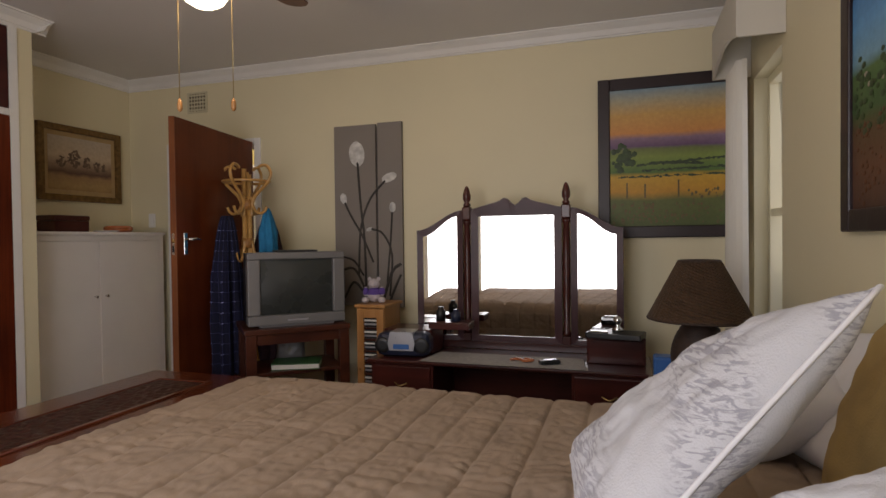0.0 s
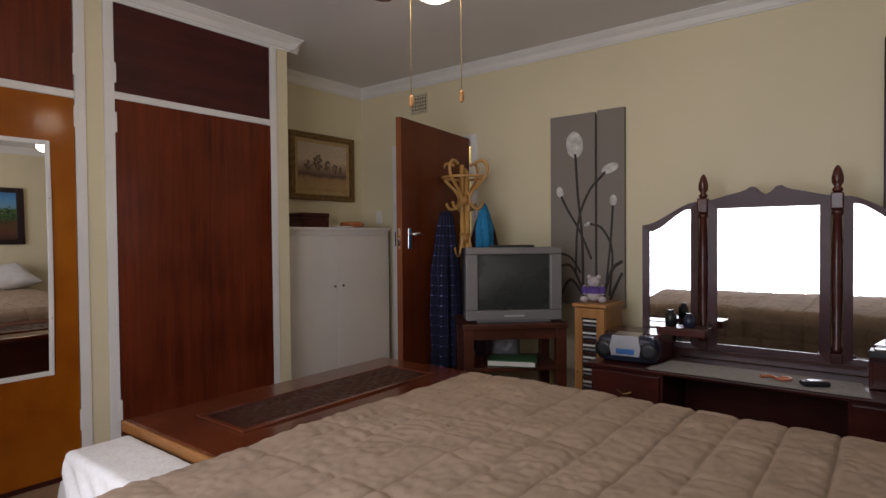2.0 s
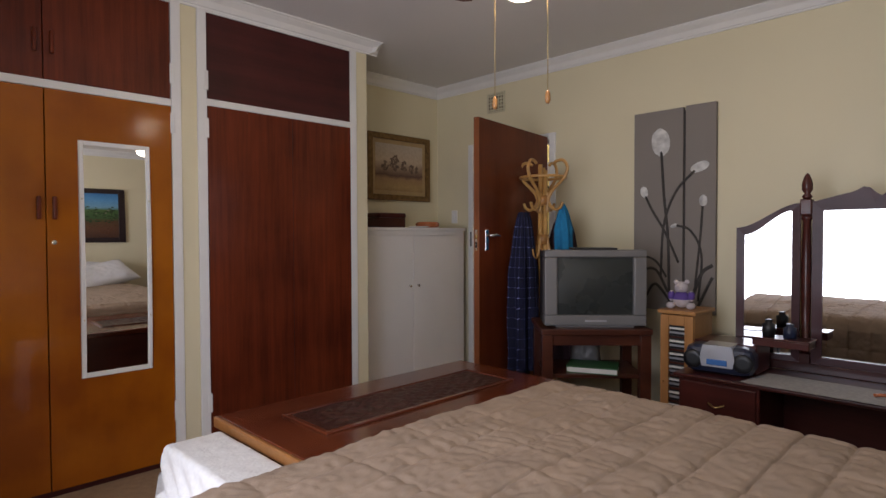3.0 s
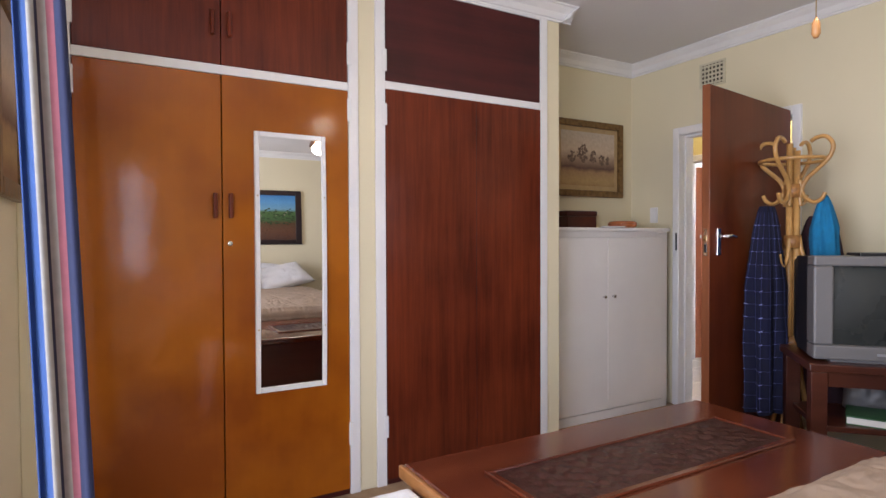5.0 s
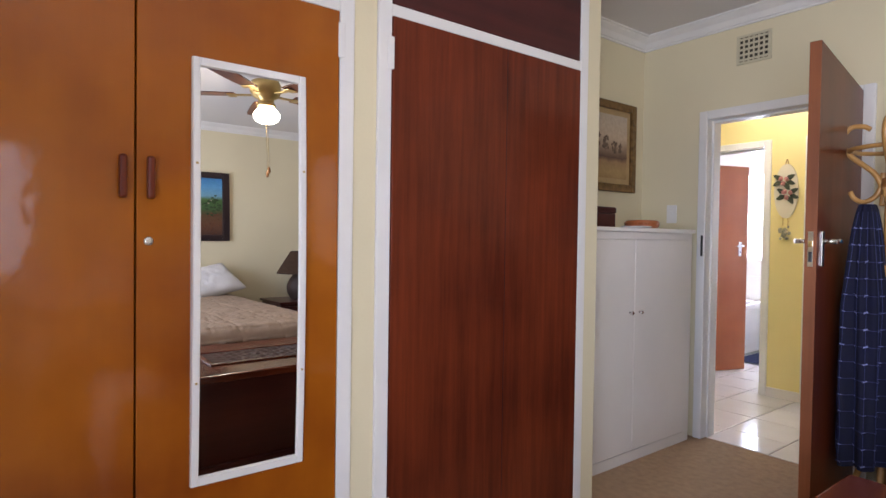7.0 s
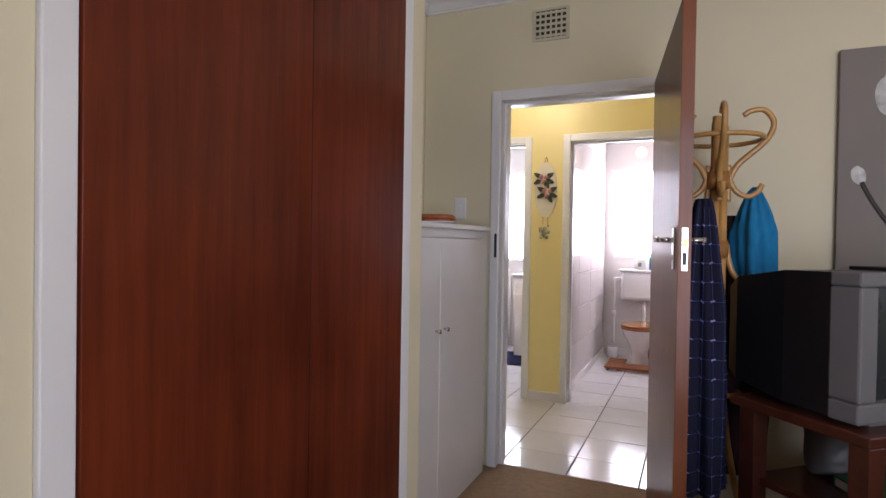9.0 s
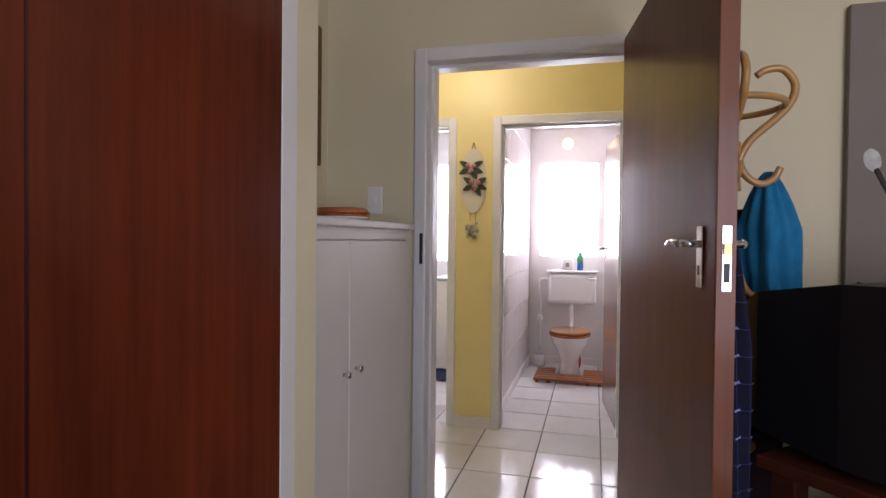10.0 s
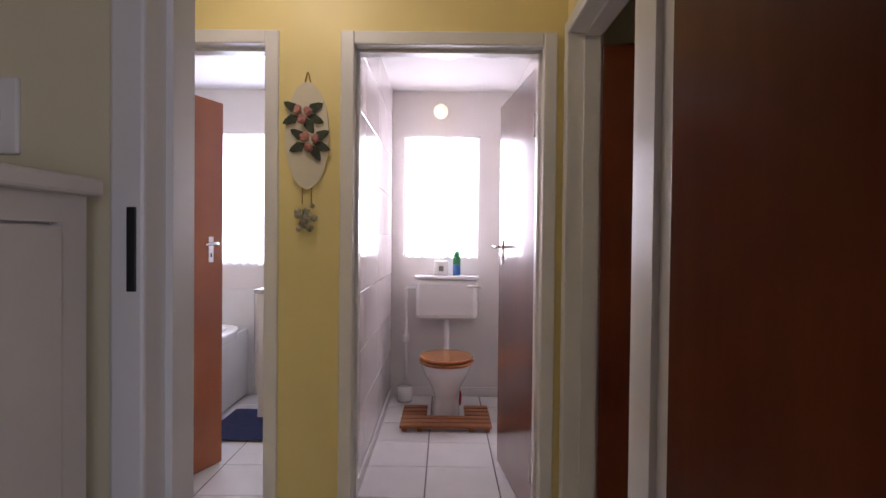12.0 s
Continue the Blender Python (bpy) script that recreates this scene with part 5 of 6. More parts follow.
part("control_strip", boxes((-0.06, 0.06, -0.048, -0.044, 0.035, 0.045)), SILVER, tv)
single("flat_box", boxes((-0.13, 0.13, -0.08, 0.08, 0, 0.012), bev=0.003), BLACK, "thin black player lying on the television", "box", (-2.86, 3.48, 1.1715), 43)

# narrow disc tower
cd = thing("disc_tower", "honey pine disc tower with a slatted door", "disc rack", (-2.40, 3.77, 0), 0)
cd.scale = (0.74, 1, 1)
part("side", boxes((-0.13, -0.112, -0.13, 0.14, 0, 0.80), bev=0.003), PINE, cd)
part("side", boxes((0.112, 0.13, -0.13, 0.14, 0, 0.80), bev=0.003), PINE, cd)
part("back", boxes((-0.112, 0.112, 0.125, 0.14, 0, 0.80)), PINE, cd)
part("top", boxes((-0.15, 0.15, -0.155, 0.15, 0.80, 0.822), bev=0.006), PINE, cd)
part("base", boxes((-0.112, 0.112, -0.12, 0.125, 0, 0.05)), PINE, cd)
dr = part("door", boxes((-0.128, -0.062, -0.148, -0.131, 0.01, 0.795), (0.062, 0.128, -0.148, -0.131, 0.01, 0.795), (-0.062, 0.062, -0.148, -0.131, 0.735, 0.795), (-0.062, 0.062, -0.148, -0.131, 0.01, 0.08), bev=0.003), PINE, cd)
# black sheet standing in for the shade inside the tower, behind the cases
part("inner_shade", boxes((-0.062, 0.062, -0.128, -0.122, 0.08, 0.735)), BLACK, cd)
for k in range(26):
    part("disc_case", boxes((-0.060, 0.060, -0.140 - 0.002 * (k % 3), -0.128, 0.087 + k * 0.025, 0.097 + k * 0.025)), (SILVER, PAPER, TABLEW)[(k * 7) % 3], cd)
bm = bmesh.new()
lathe(bm, [(0.006, 0), (0.010, 0.012), (0.004, 0.018)], m=Matrix.Translation((-0.10, -0.148, 0.40)) @ pose(0, 0, 0, 90, 0, 0), n=12)
part("knob", bm, PINE, dr)
bm = bmesh.new()
for at, r, s in (((0, 0, 0.055), 0.048, (1, 0.9, 1.05)), ((0, -0.005, 0.125), 0.038, (1, 0.95, 0.95)), ((-0.03, 0, 0.158), 0.014, (1, 0.6, 1)), ((0.03, 0, 0.158), 0.014, (1, 0.6, 1)), ((-0.055, -0.03, 0.02), 0.026, (1, 1.2, 0.8)), ((0.055, -0.03, 0.02), 0.026, (1, 1.2, 0.8)), ((-0.055, -0.01, 0.075), 0.02, (1, 1, 1.6)), ((0.055, -0.01, 0.075), 0.02, (1, 1, 1.6)), ((0, -0.038, 0.118), 0.015, (1, 0.8, 0.8))):
    bmesh.ops.create_icosphere(bm, subdivisions=3, radius=r, matrix=Matrix.Translation(at) @ Matrix.Diagonal((*s, 1)))
for f in bm.faces:
    f.smooth = True
    c = f.calc_center_median()
    f.material_index = 1 if 0.055 < c.z < 0.1 else 0
single("soft_toy", bm, [PLUSH, PURPLE], "pale plush toy in purple jersey on the disc tower", "soft toy", (-2.42, 3.74, 0.8225), 14)

# cane coat stand
cs = thing("coat_stand", "bent cane coat stand with curled hooks", "coat stand", (-3.40, 3.72, 0), 4)
PH = 1.75
for k in range(3):
    a = 2 * math.pi * k / 3
    bm = bmesh.new()
    tube(bm, [(0.02 * math.cos(a), 0.02 * math.sin(a), 0.05), (0.02 * math.cos(a), 0.02 * math.sin(a), PH - 0.03 + 0.02 * k)], 0.017)
    part("pole", bm, CANE, cs)
for k in range(4):
    a = math.pi / 2 * k
    c, s = math.cos(a), math.sin(a)
    bm = bmesh.new()
    tube(bm, smooth_line([(c * r, s * r, z) for r, z in ((0.038, 1.42), (0.038, 1.49), (0.070, 1.565), (0.150, 1.64), (0.185, 1.686), (0.192, 1.736), (0.160, 1.778), (0.115, 1.778), (0.088, 1.762))], 7), 0.0125, taper=0.85)
    part("top_hook", bm, CANE, cs)
    bm = bmesh.new()
    tube(bm, smooth_line([(c * r, s * r, z) for r, z in ((0.036, 1.565), (0.041, 1.515), (0.063, 1.465), (0.104, 1.44), (0.140, 1.455), (0.158, 1.488))], 6), 0.012, taper=0.85)
    part("middle_hook", bm, CANE, cs)
    bm = bmesh.new()
    tube(bm, smooth_line([(c * r, s * r, z) for r, z in ((0.035, 1.25), (0.043, 1.195), (0.064, 1.13), (0.10, 1.10), (0.13, 1.118), (0.142, 1.163))], 6), 0.012, taper=0.85)
    part("lower_hook", bm, CANE, cs)
    bm = bmesh.new()
    tube(bm, smooth_line([(c * r, s * r, z) for r, z in ((0.035, 0.64), (0.06, 0.42), (0.12, 0.16), (0.23, 0.015))], 6), 0.013)
    part("foot", bm, CANE, cs)
for z, r in ((1.668, 0.160), (0.66, 0.09)):
    bm = bmesh.new()
    tube(bm, [(r * math.cos(2 * math.pi * k / 40), r * math.sin(2 * math.pi * k / 40), z) for k in range(41)], 0.010)
    part("ring", bm, CANE, cs)
for z in (1.505, 1.23, 0.68):
    bm = bmesh.new()
    lathe(bm, [(0.042, z - 0.035), (0.045, z), (0.042, z + 0.035)])
    part("binding", bm, CANEWRAP, cs, "dark cane binding")


def hanging(u, v, w, d, h, seed, top=0.35):
    """A garment hung from one point, in deep folds."""
    a = 2 * math.pi * u
    spread = top + (1 - top) * min(1, (1 - v) * 2.6) ** 0.7
    fold = 1 + 0.20 * math.sin(5 * a + seed) * (1 - 0.6 * v) + 0.10 * math.sin(9 * a + 2.2 * seed + 3 * v) + 0.08 * noise.noise((math.cos(a) * 2, math.sin(a) * 2, v * 5 + seed))
    return (w * math.cos(a) * spread * fold, d * math.sin(a) * spread * fold, h * v)


rb = thing("bathrobe", "navy bathrobe with pale star pattern hung on coat stand", "robe", (-3.452, 3.57, 0.32), 8)
part("cloth", sheet(80, 60, lambda u, v: hanging(u, v, 0.080, 0.125, 1.10, 0.7)), ROBE, rb)


def check_lines():
    """Thin pale threads woven up and round the robe."""
    bm = bmesh.new()
    for i in range(14):
        ln = [Vector(hanging((i + 0.15) / 14, 0.02 + 0.95 * k / 60, 0.0825, 0.1275, 1.10, 0.7)) for k in range(61)]
        tube(bm, ln, 0.0013, 4)
    for j in range(15):
        ln = [Vector(hanging(k / 80, 0.02 + j / 15 * 0.95, 0.0825, 0.1275, 1.10, 0.7)) for k in range(81)]
        tube(bm, ln, 0.0013, 4)
    return bm


tagged(part("check_pattern", check_lines(), mat("robe_thread", (0.045, 0.055, 0.17), 0.9), rb, "thin blue check lines"), kind="stuff")
bm = bmesh.new()
rng = random.Random(7)
for i in range(14):
    for j in range(15):
        u, v = (i + 0.15) / 14, 0.02 + j / 15 * 0.95
        p = Vector(hanging(u, v, 0.082, 0.127, 1.10, 0.7))
        q1 = Vector(hanging(u + 0.01, v, 0.082, 0.127, 1.10, 0.7)) - p
        q2 = Vector(hanging(u, v + 0.01, 0.127, 0.122, 1.10, 0.7)) - p
        if q1.length < 1e-5:
            continue
        q1.normalize()
        q2.normalize()
        out = q1.cross(q2).normalized() * 0.003
        r = rng.uniform(0.006, 0.012)
        vs = [bm.verts.new(p + out + (q1 * math.cos(k * math.pi / 4) + q2 * math.sin(k * math.pi / 4)) * (r if k % 2 == 0 else r * 0.45)) for k in range(8)]
        bm.faces.new(vs)
tagged(part("star_pattern", bm, ROBEDOT, rb, "pale blue stars"), kind="stuff")
single("towel", sheet(60, 40, lambda u, v: hanging(u, v, 0.062, 0.085, 0.46, 2.1, 0.12)), TEAL, "bright blue towel hung on the coat stand", "towel", (-3.265, 3.77, 1.02), 40)
single("coat", sheet(60, 50, lambda u, v: hanging(u, v, 0.14, 0.12, 1.05, 4.0)), MAROON, "dark maroon coat hung on the coat stand", "coat", (-3.34, 3.88, 0.32), 10)

# ---- bedside ----
bt = thing("bedside_table", "dark wooden bedside table under the wicker lamp", "bedside table", (-0.44, 2.98, 0))
part("tabletop", boxes((-0.27, 0.27, -0.24, 0.24, 0.535, 0.56), bev=0.005), DRESSW, bt)
part("body", boxes((-0.25, 0.25, -0.22, 0.22, 0.05, 0.535)), DRESSW, bt)
for z in (0.10, 0.32):
    d = part("drawer", boxes((-0.265, -0.25, -0.2, 0.2, z, z + 0.19), bev=0.004), DRESSW, bt)
    bm = bmesh.new()
    lathe(bm, [(0.008, 0), (0.014, 0.012), (0.005, 0.022)], m=Matrix.Translation((-0.265, 0, z + 0.1)) @ pose(0, 0, 0, 0, -90, 0), n=12)
    part("knob", bm, BRASS, d)
lp = thing("table_lamp", "brown woven wicker table lamp with conical shade", "lamp", (-0.50, 3.02, 0.56))
bm = bmesh.new()
prof = []
for k in range(31):
    f = k / 30
    prof.append((0.02 + 0.10 * math.sin(math.pi * (0.12 + 0.80 * f)) ** 0.7 + 0.003 * (k % 2), 0.30 * f))
lathe(bm, prof, n=40)
part("base", bm, WICKERBASE, lp)
bm = bmesh.new()
N, R = 96, 40
rows = []
for j in range(R + 1):
    f = j / R
    r0 = 0.218 + (0.086 - 0.218) * f
    rows.append([bm.verts.new(((r0 + 0.0035 * (1 if (k // 2 + j) % 2 else -1)) * math.cos(2 * math.pi * k / N), (r0 + 0.0035 * (1 if (k // 2 + j) % 2 else -1)) * math.sin(2 * math.pi * k / N), 0.315 + 0.255 * f)) for k in range(N)])
for a, b in zip(rows, rows[1:]):
    for k in range(N):
        bm.faces.new((a[k], a[(k + 1) % N], b[(k + 1) % N], b[k]))
thicken(part("shade", bm, WICKER, lp, "woven brown cane shade"), 0.004)
for r, z in ((0.218, 0.315), (0.086, 0.57)):
    bm = bmesh.new()
    tube(bm, [(r * math.cos(2 * math.pi * k / 48), r * math.sin(2 * math.pi * k / 48), z) for k in range(49)], 0.006, 8)
    part("rim", bm, WICKERBASE, lp)
bm = bmesh.new()
tube(bm, [(0, 0, 0.29), (0, 0, 0.52)], 0.008)
part("stem", bm, BRASS, lp)
bm = bmesh.new()
for k in range(3):
    a = 2 * math.pi * k / 3
    tube(bm, [(0, 0, 0.52), (0.085 * math.cos(a), 0.085 * math.sin(a), 0.568)], 0.003, 6)
part("shade_carrier", bm, BRASS, lp)
single("blue_tub", boxes((-0.06, 0.06, -0.05, 0.05, 0, 0.115), bev=0.012), BLUE, "blue plastic tub on the bedside table", "tub", (-0.63, 3.15, 0.56))

# white curtain and pelmet at the east window
cu = thing("curtain", "white gathered curtain beside the east window", "curtain", (EX - 0.10, 3.60, 0.01))
part("cloth", sheet(140, 12, lambda u, v: (0.035 * math.sin(u * 46 + 0.5 * math.sin(u * 11)) * (1.1 - 0.35 * v) - 0.02, 0.04 + 0.38 * u, 2.17 * v)), DRAPE, cu)
pm = thing("pelmet", "cream padded curtain pelmet with curved lower edge", "pelmet", (EX, 3.66, 2.18))
bm = bmesh.new()
out = [(-0.40 + 0.8 * k / 24, -0.0 - 0.07 * math.sin(math.pi * k / 24) * -1) for k in range(25)]
prism(bm, [(u, z) for u, z in out] + [(0.40, 0.27), (-0.40, 0.27)], -0.21, -0.195, 0)
part("front", bm, DRAPE, pm)
part("return", boxes((-0.195, -0.002, -0.40, -0.385, 0.0, 0.27)), DRAPE, pm)
part("return", boxes((-0.195, -0.002, 0.385, 0.40, 0.0, 0.27)), DRAPE, pm)
part("top_board", boxes((-0.21, -0.002, -0.40, 0.40, 0.27, 0.28)), DRAPE, pm)

# striped curtain by the south window
STRIPE = bands("striped_curtain_cloth", 0, [(0.0, (0.014, 0.040, 0.130)), (0.26, (0.019, 0.050, 0.149)), (0.27, (0.223, 0.208, 0.180)), (0.40, (0.223, 0.208, 0.180)), (0.41, (0.007, 0.007, 0.022)), (0.45, (0.007, 0.007, 0.022)), (0.46, (0.205, 0.186, 0.152)), (0.60, (0.205, 0.186, 0.152)), (0.61, (0.167, 0.046, 0.053)), (0.76, (0.167, 0.046, 0.053)), (0.77, (0.006, 0.009, 0.031)), (1.0, (0.010, 0.014, 0.05))], 0.85, 0.0, 4, 12.2, 0.5)
sc = thing("curtain", "striped blue, cream, pink and navy curtain drawn aside", "curtain", (-2.90, 0.414, 0.01), 90)


def striped(u, v):
    """Gathered cloth: the stripes follow x, the folds push it out along y."""
    return (0.076 * (u - 0.5) * (1.0 + 0.15 * (1 - v)), 0.012 * math.sin(u * 13 + 0.8 * math.sin(u * 5)) * (1.15 - 0.3 * v), 2.36 * v)


cl = thicken(part("cloth", sheet(160, 16, striped), STRIPE, sc), 0.003)
cl.matrix_basis = Matrix.Translation((0.052, 0, 0)) @ Matrix(((1, 0, -0.07, 0), (0, 1, 0, 0), (0, 0, 1, 0), (0, 0, 0, 1)))
bm = bmesh.new()
tube(bm, [(-0.16, 0, 2.385), (0.115, 0, 2.385)], 0.012)
part("rail", bm, BRASS, sc)

# ---- ceiling fan ----
fn = thing("ceiling_fan", "brass and brown ceiling fan with a lit globe", "ceiling fan", (FAN[0], FAN[1], -0.03))
bm = bmesh.new()
lathe(bm, [(0.06, CZ + 0.03), (0.062, CZ + 0.015), (0.02, CZ - 0.015), (0.013, CZ - 0.025), (0.013, 2.47)])
part("rod", bm, BRASS, fn)
bm = bmesh.new()
lathe(bm, [(0.03, 2.48), (0.09, 2.465), (0.10, 2.44), (0.10, 2.39), (0.08, 2.35), (0.05, 2.33), (0.05, 2.305), (0.06, 2.295), (0.06, 2.275)])
part("motor", bm, BRASS, fn, "antique brass motor housing")
for k in range(5):
    a = 85 + 72 * k
    bm = bmesh.new()
    prof = [(0.19, -0.050), (0.30, -0.062), (0.50, -0.068), (0.56, -0.060), (0.585, -0.03), (0.59, 0), (0.585, 0.03), (0.56, 0.060), (0.50, 0.068), (0.30, 0.062), (0.19, 0.050)]
    lo = [bm.verts.new((x, y, -0.003 + 0.12 * y)) for x, y in prof]
    hi = [bm.verts.new((x, y, 0.004 + 0.12 * y)) for x, y in prof]
    bm.faces.new(lo[::-1])
    bm.faces.new(hi)
    for i in range(len(prof)):
        j = (i + 1) % len(prof)
        bm.faces.new((lo[i], lo[j], hi[j], hi[i]))
    b = part("blade", bm, TABLEW, fn, "dark wooden fan blade")
    b.matrix_basis = pose(0, 0, 2.37, 0, 0, a)
    part("bracket", boxes((0.09, 0.23, -0.018, 0.018, -0.010, -0.003), (0.19, 0.24, -0.04, 0.04, -0.012, -0.006), bev=0.002), BRASS, b)
bm = bmesh.new()
lathe(bm, [(0.045, 2.275), (0.052, 2.265), (0.070, 2.245), (0.084, 2.22), (0.084, 2.195), (0.070, 2.17), (0.042, 2.153), (0.01, 2.147)])
g = part("globe", bm, GLOBE, fn, "frosted lit glass globe")
g.visible_shadow = False
for k, (dx, dy) in enumerate(((-0.096, -0.031), (0.096, 0.031))):
    bm = bmesh.new()
    tube(bm, [(dx, dy, 2.30), (dx, dy, 1.81)], 0.0014, 6)
    c = part("pull_chain", bm, BRASS, fn)
    bm = bmesh.new()
    lathe(bm, [(0.003, 1.81), (0.009, 1.797), (0.010, 1.772), (0.005, 1.762)], (dx, dy, 0), 14)
    part("chain_knob", bm, PINE, c)

# ---- things on the cupboard ----
jb = thing("dark_box", "dark wooden trinket box on the white cupboard", "box", (-4.80, 3.43, 1.325), 90)
part("body", boxes((-0.14, 0.14, -0.09, 0.09, 0.004, 0.085), bev=0.006), MAHOGDARK, jb)
part("lid", boxes((-0.145, 0.145, -0.095, 0.095, 0.086, 0.125), bev=0.010), MAHOGDARK, jb)
bm = bmesh.new()
lathe(bm, [(0.012, 0), (0.010, 0.004)], m=Matrix.Translation((0, 0.096, 0.085)) @ pose(0, 0, 0, -90, 0, 0), n=14)
part("clasp", bm, BRASS, jb)
bm = bmesh.new()
lathe(bm, [(0.05, 0), (0.085, 0.006), (0.09, 0.012), (0.05, 0.009)], n=30)
single("saucer", bm, CERAMIC, "small white saucer on the white cupboard", "saucer", (-4.60, 3.62, 1.325))
pb = thing("lidded_bowl", "shallow terracotta lidded bowl on the white cupboard", "bowl", (-4.69, 3.81, 1.325))
bm = bmesh.new()
lathe(bm, [(0.06, 0), (0.095, 0.006), (0.105, 0.022), (0.103, 0.030)], n=32)
part("bowl", bm, TERRA, pb)
bm = bmesh.new()
lathe(bm, [(0.105, 0.031), (0.105, 0.040), (0.09, 0.052), (0.05, 0.055), (0.005, 0.055)], n=32)
part("lid", bm, TERRA, pb)
sw = thing("light_switch", "white plastic light switch on the cream wall", "light switch", (-4.70, NY, 1.43))
part("plate", boxes((-0.035, 0.035, -0.010, 0, -0.06, 0.06), bev=0.004), WHITE, sw)
part("rocker", boxes((-0.010, 0.010, -0.016, -0.010, -0.018, 0.018), bev=0.002), WHITE, sw)

# ---- landing plaque ----
pq = thing("wall_plaque", "oval cream plaque with pink ceramic roses on yellow wall", "wall plaque", (-4.563, WY, 1.66))
bm = bmesh.new()
prism(bm, [(0.088 * math.cos(2 * math.pi * k / 40), 0.215 * math.sin(2 * math.pi * k / 40)) for k in range(40)], -0.016, -0.001)
part("oval", bm, PLAQUE, pq)
rng = random.Random(3)
for (cx0, cz0) in ((-0.015, 0.085), (0.012, -0.025)):
    for k in range(3):
        a = k * 2.1 + 0.4
        bm = bmesh.new()
        for s in range(7):
            bmesh.ops.create_icosphere(bm, subdivisions=1, radius=0.017 - 0.001 * s, matrix=Matrix.Translation((cx0 + 0.026 * math.cos(a) + rng.uniform(-0.007, 0.007), -0.028 - 0.002 * s, cz0 + 0.026 * math.sin(a) + rng.uniform(-0.007, 0.007))) @ Matrix.Diagonal((1, 0.7, 1, 1)))
        part("rose", bm, ROSE, pq, "pink ceramic rose")
    for a in (0.5, 2.6, 3.6, 5.2, 5.9):
        bm = bmesh.new()
        c, s = math.cos(a), math.sin(a)
        pts = [(0.02, 0), (0.05, 0.022), (0.085, 0.012), (0.10, 0), (0.085, -0.012), (0.05, -0.022)]
        prism(bm, [(cx0 + (x * c - z * s) * 0.9, cz0 + (x * s + z * c) * 0.9) for x, z in pts], -0.027, -0.017)
        part("leaf", bm, LEAF, pq)
for x in (-0.018, 0.018):
    bm = bmesh.new()
    tube(bm, [(x, -0.012, -0.17), (x, -0.012, -0.275)], 0.0018, 6)
    part("cord", bm, CANEWRAP, pq)
bm = bmesh.new()
tube(bm, smooth_line([(-0.012, -0.006, 0.212), (0, -0.006, 0.255), (0.012, -0.006, 0.212)]), 0.003, 6)
part("hanger", bm, CANEWRAP, pq)
bm = bmesh.new()
for k in range(16):
    bmesh.ops.create_icosphere(bm, subdivisions=1, radius=rng.uniform(0.010, 0.019), matrix=Matrix.Translation((rng.uniform(-0.035, 0.035), -0.02 + rng.uniform(-0.006, 0.004), -0.335 + rng.uniform(-0.045, 0.055))) @ Matrix.Diagonal((1, 0.6, 1, 1)))
part("pendant", bm, mat("pendant_ceramic", (0.52, 0.47, 0.36), 0.5, vary=0.3, scale=50, colour2=(0.10, 0.11, 0.06)), pq, "small ceramic pendant with leaves")


def dome(label, at, r, material):
    t = thing("ceiling_light", label, "ceiling light", at)
    bm = bmesh.new()
    lathe(bm, [(r * 1.05, 0), (r * 1.05, -0.015), (r * 0.98, -0.02)], n=28)
    part("base", bm, WHITE, t)
    bm = bmesh.new()
    lathe(bm, [(r * 0.97, -0.02), (r * 0.88, -0.05), (r * 0.6, -0.075), (r * 0.2, -0.085)], n=28)
    part("diffuser", bm, material, t, "lit white glass dome")


dome("round white ceiling light in the toilet", (-4.00, 6.72, 2.42), 0.10, COOLGLOBE)
dome("round white ceiling light in the bathroom", (-5.25, 6.9, 2.42), 0.10, COOLGLOBE)
dome("round ceiling light on the landing", (-4.6, 5.0, 2.55), 0.12, COOLGLOBE)
t = thing("wall_light", "round lit wall lamp over the toilet window", "wall lamp", (-4.045, BK, 2.25))
bm = bmesh.new()
lathe(bm, [(0.06, 0), (0.06, 0.01)], m=Matrix.Identity(4) @ pose(0, 0, 0, 90, 0, 0))
part("base", bm, WHITE, t)
bm = bmesh.new()
bmesh.ops.create_uvsphere(bm, u_segments=24, v_segments=14, radius=0.055, matrix=Matrix.Translation((0, -0.058, 0)))
for f in bm.faces:
    f.smooth = True
part("globe", bm, lit("wall_lamp_glass", (1.0, 0.82, 0.5), 1.2), t, "glowing round glass")

# ---- toilet ----
CXT = -3.985
wc = thing("toilet", "white ceramic toilet with wooden seat and high cistern", "toilet", (CXT, 7.30, 0))


def egg(u, w, l):
    a = 2 * math.pi * u
    return (w * math.cos(a), l * math.sin(a) * (1.0 if math.sin(a) < 0 else 0.85))


def pan(u, v):
    prof = [(0.10, 0.17, 0.0), (0.095, 0.16, 0.05), (0.085, 0.15, 0.14), (0.11, 0.17, 0.22), (0.165, 0.215, 0.32), (0.18, 0.235, 0.375), (0.178, 0.232, 0.385)]
    f = v * (len(prof) - 1)
    i = min(int(f), len(prof) - 2)
    q = f - i
    w, l, z = (prof[i][n] + (prof[i + 1][n] - prof[i][n]) * q for n in range(3))
    x, y = egg(u, w, l)
    return (x, y + 0.06 * (1 - v), z)


pn = part("pan", sheet(48, 24, pan), CERAMIC, wc)


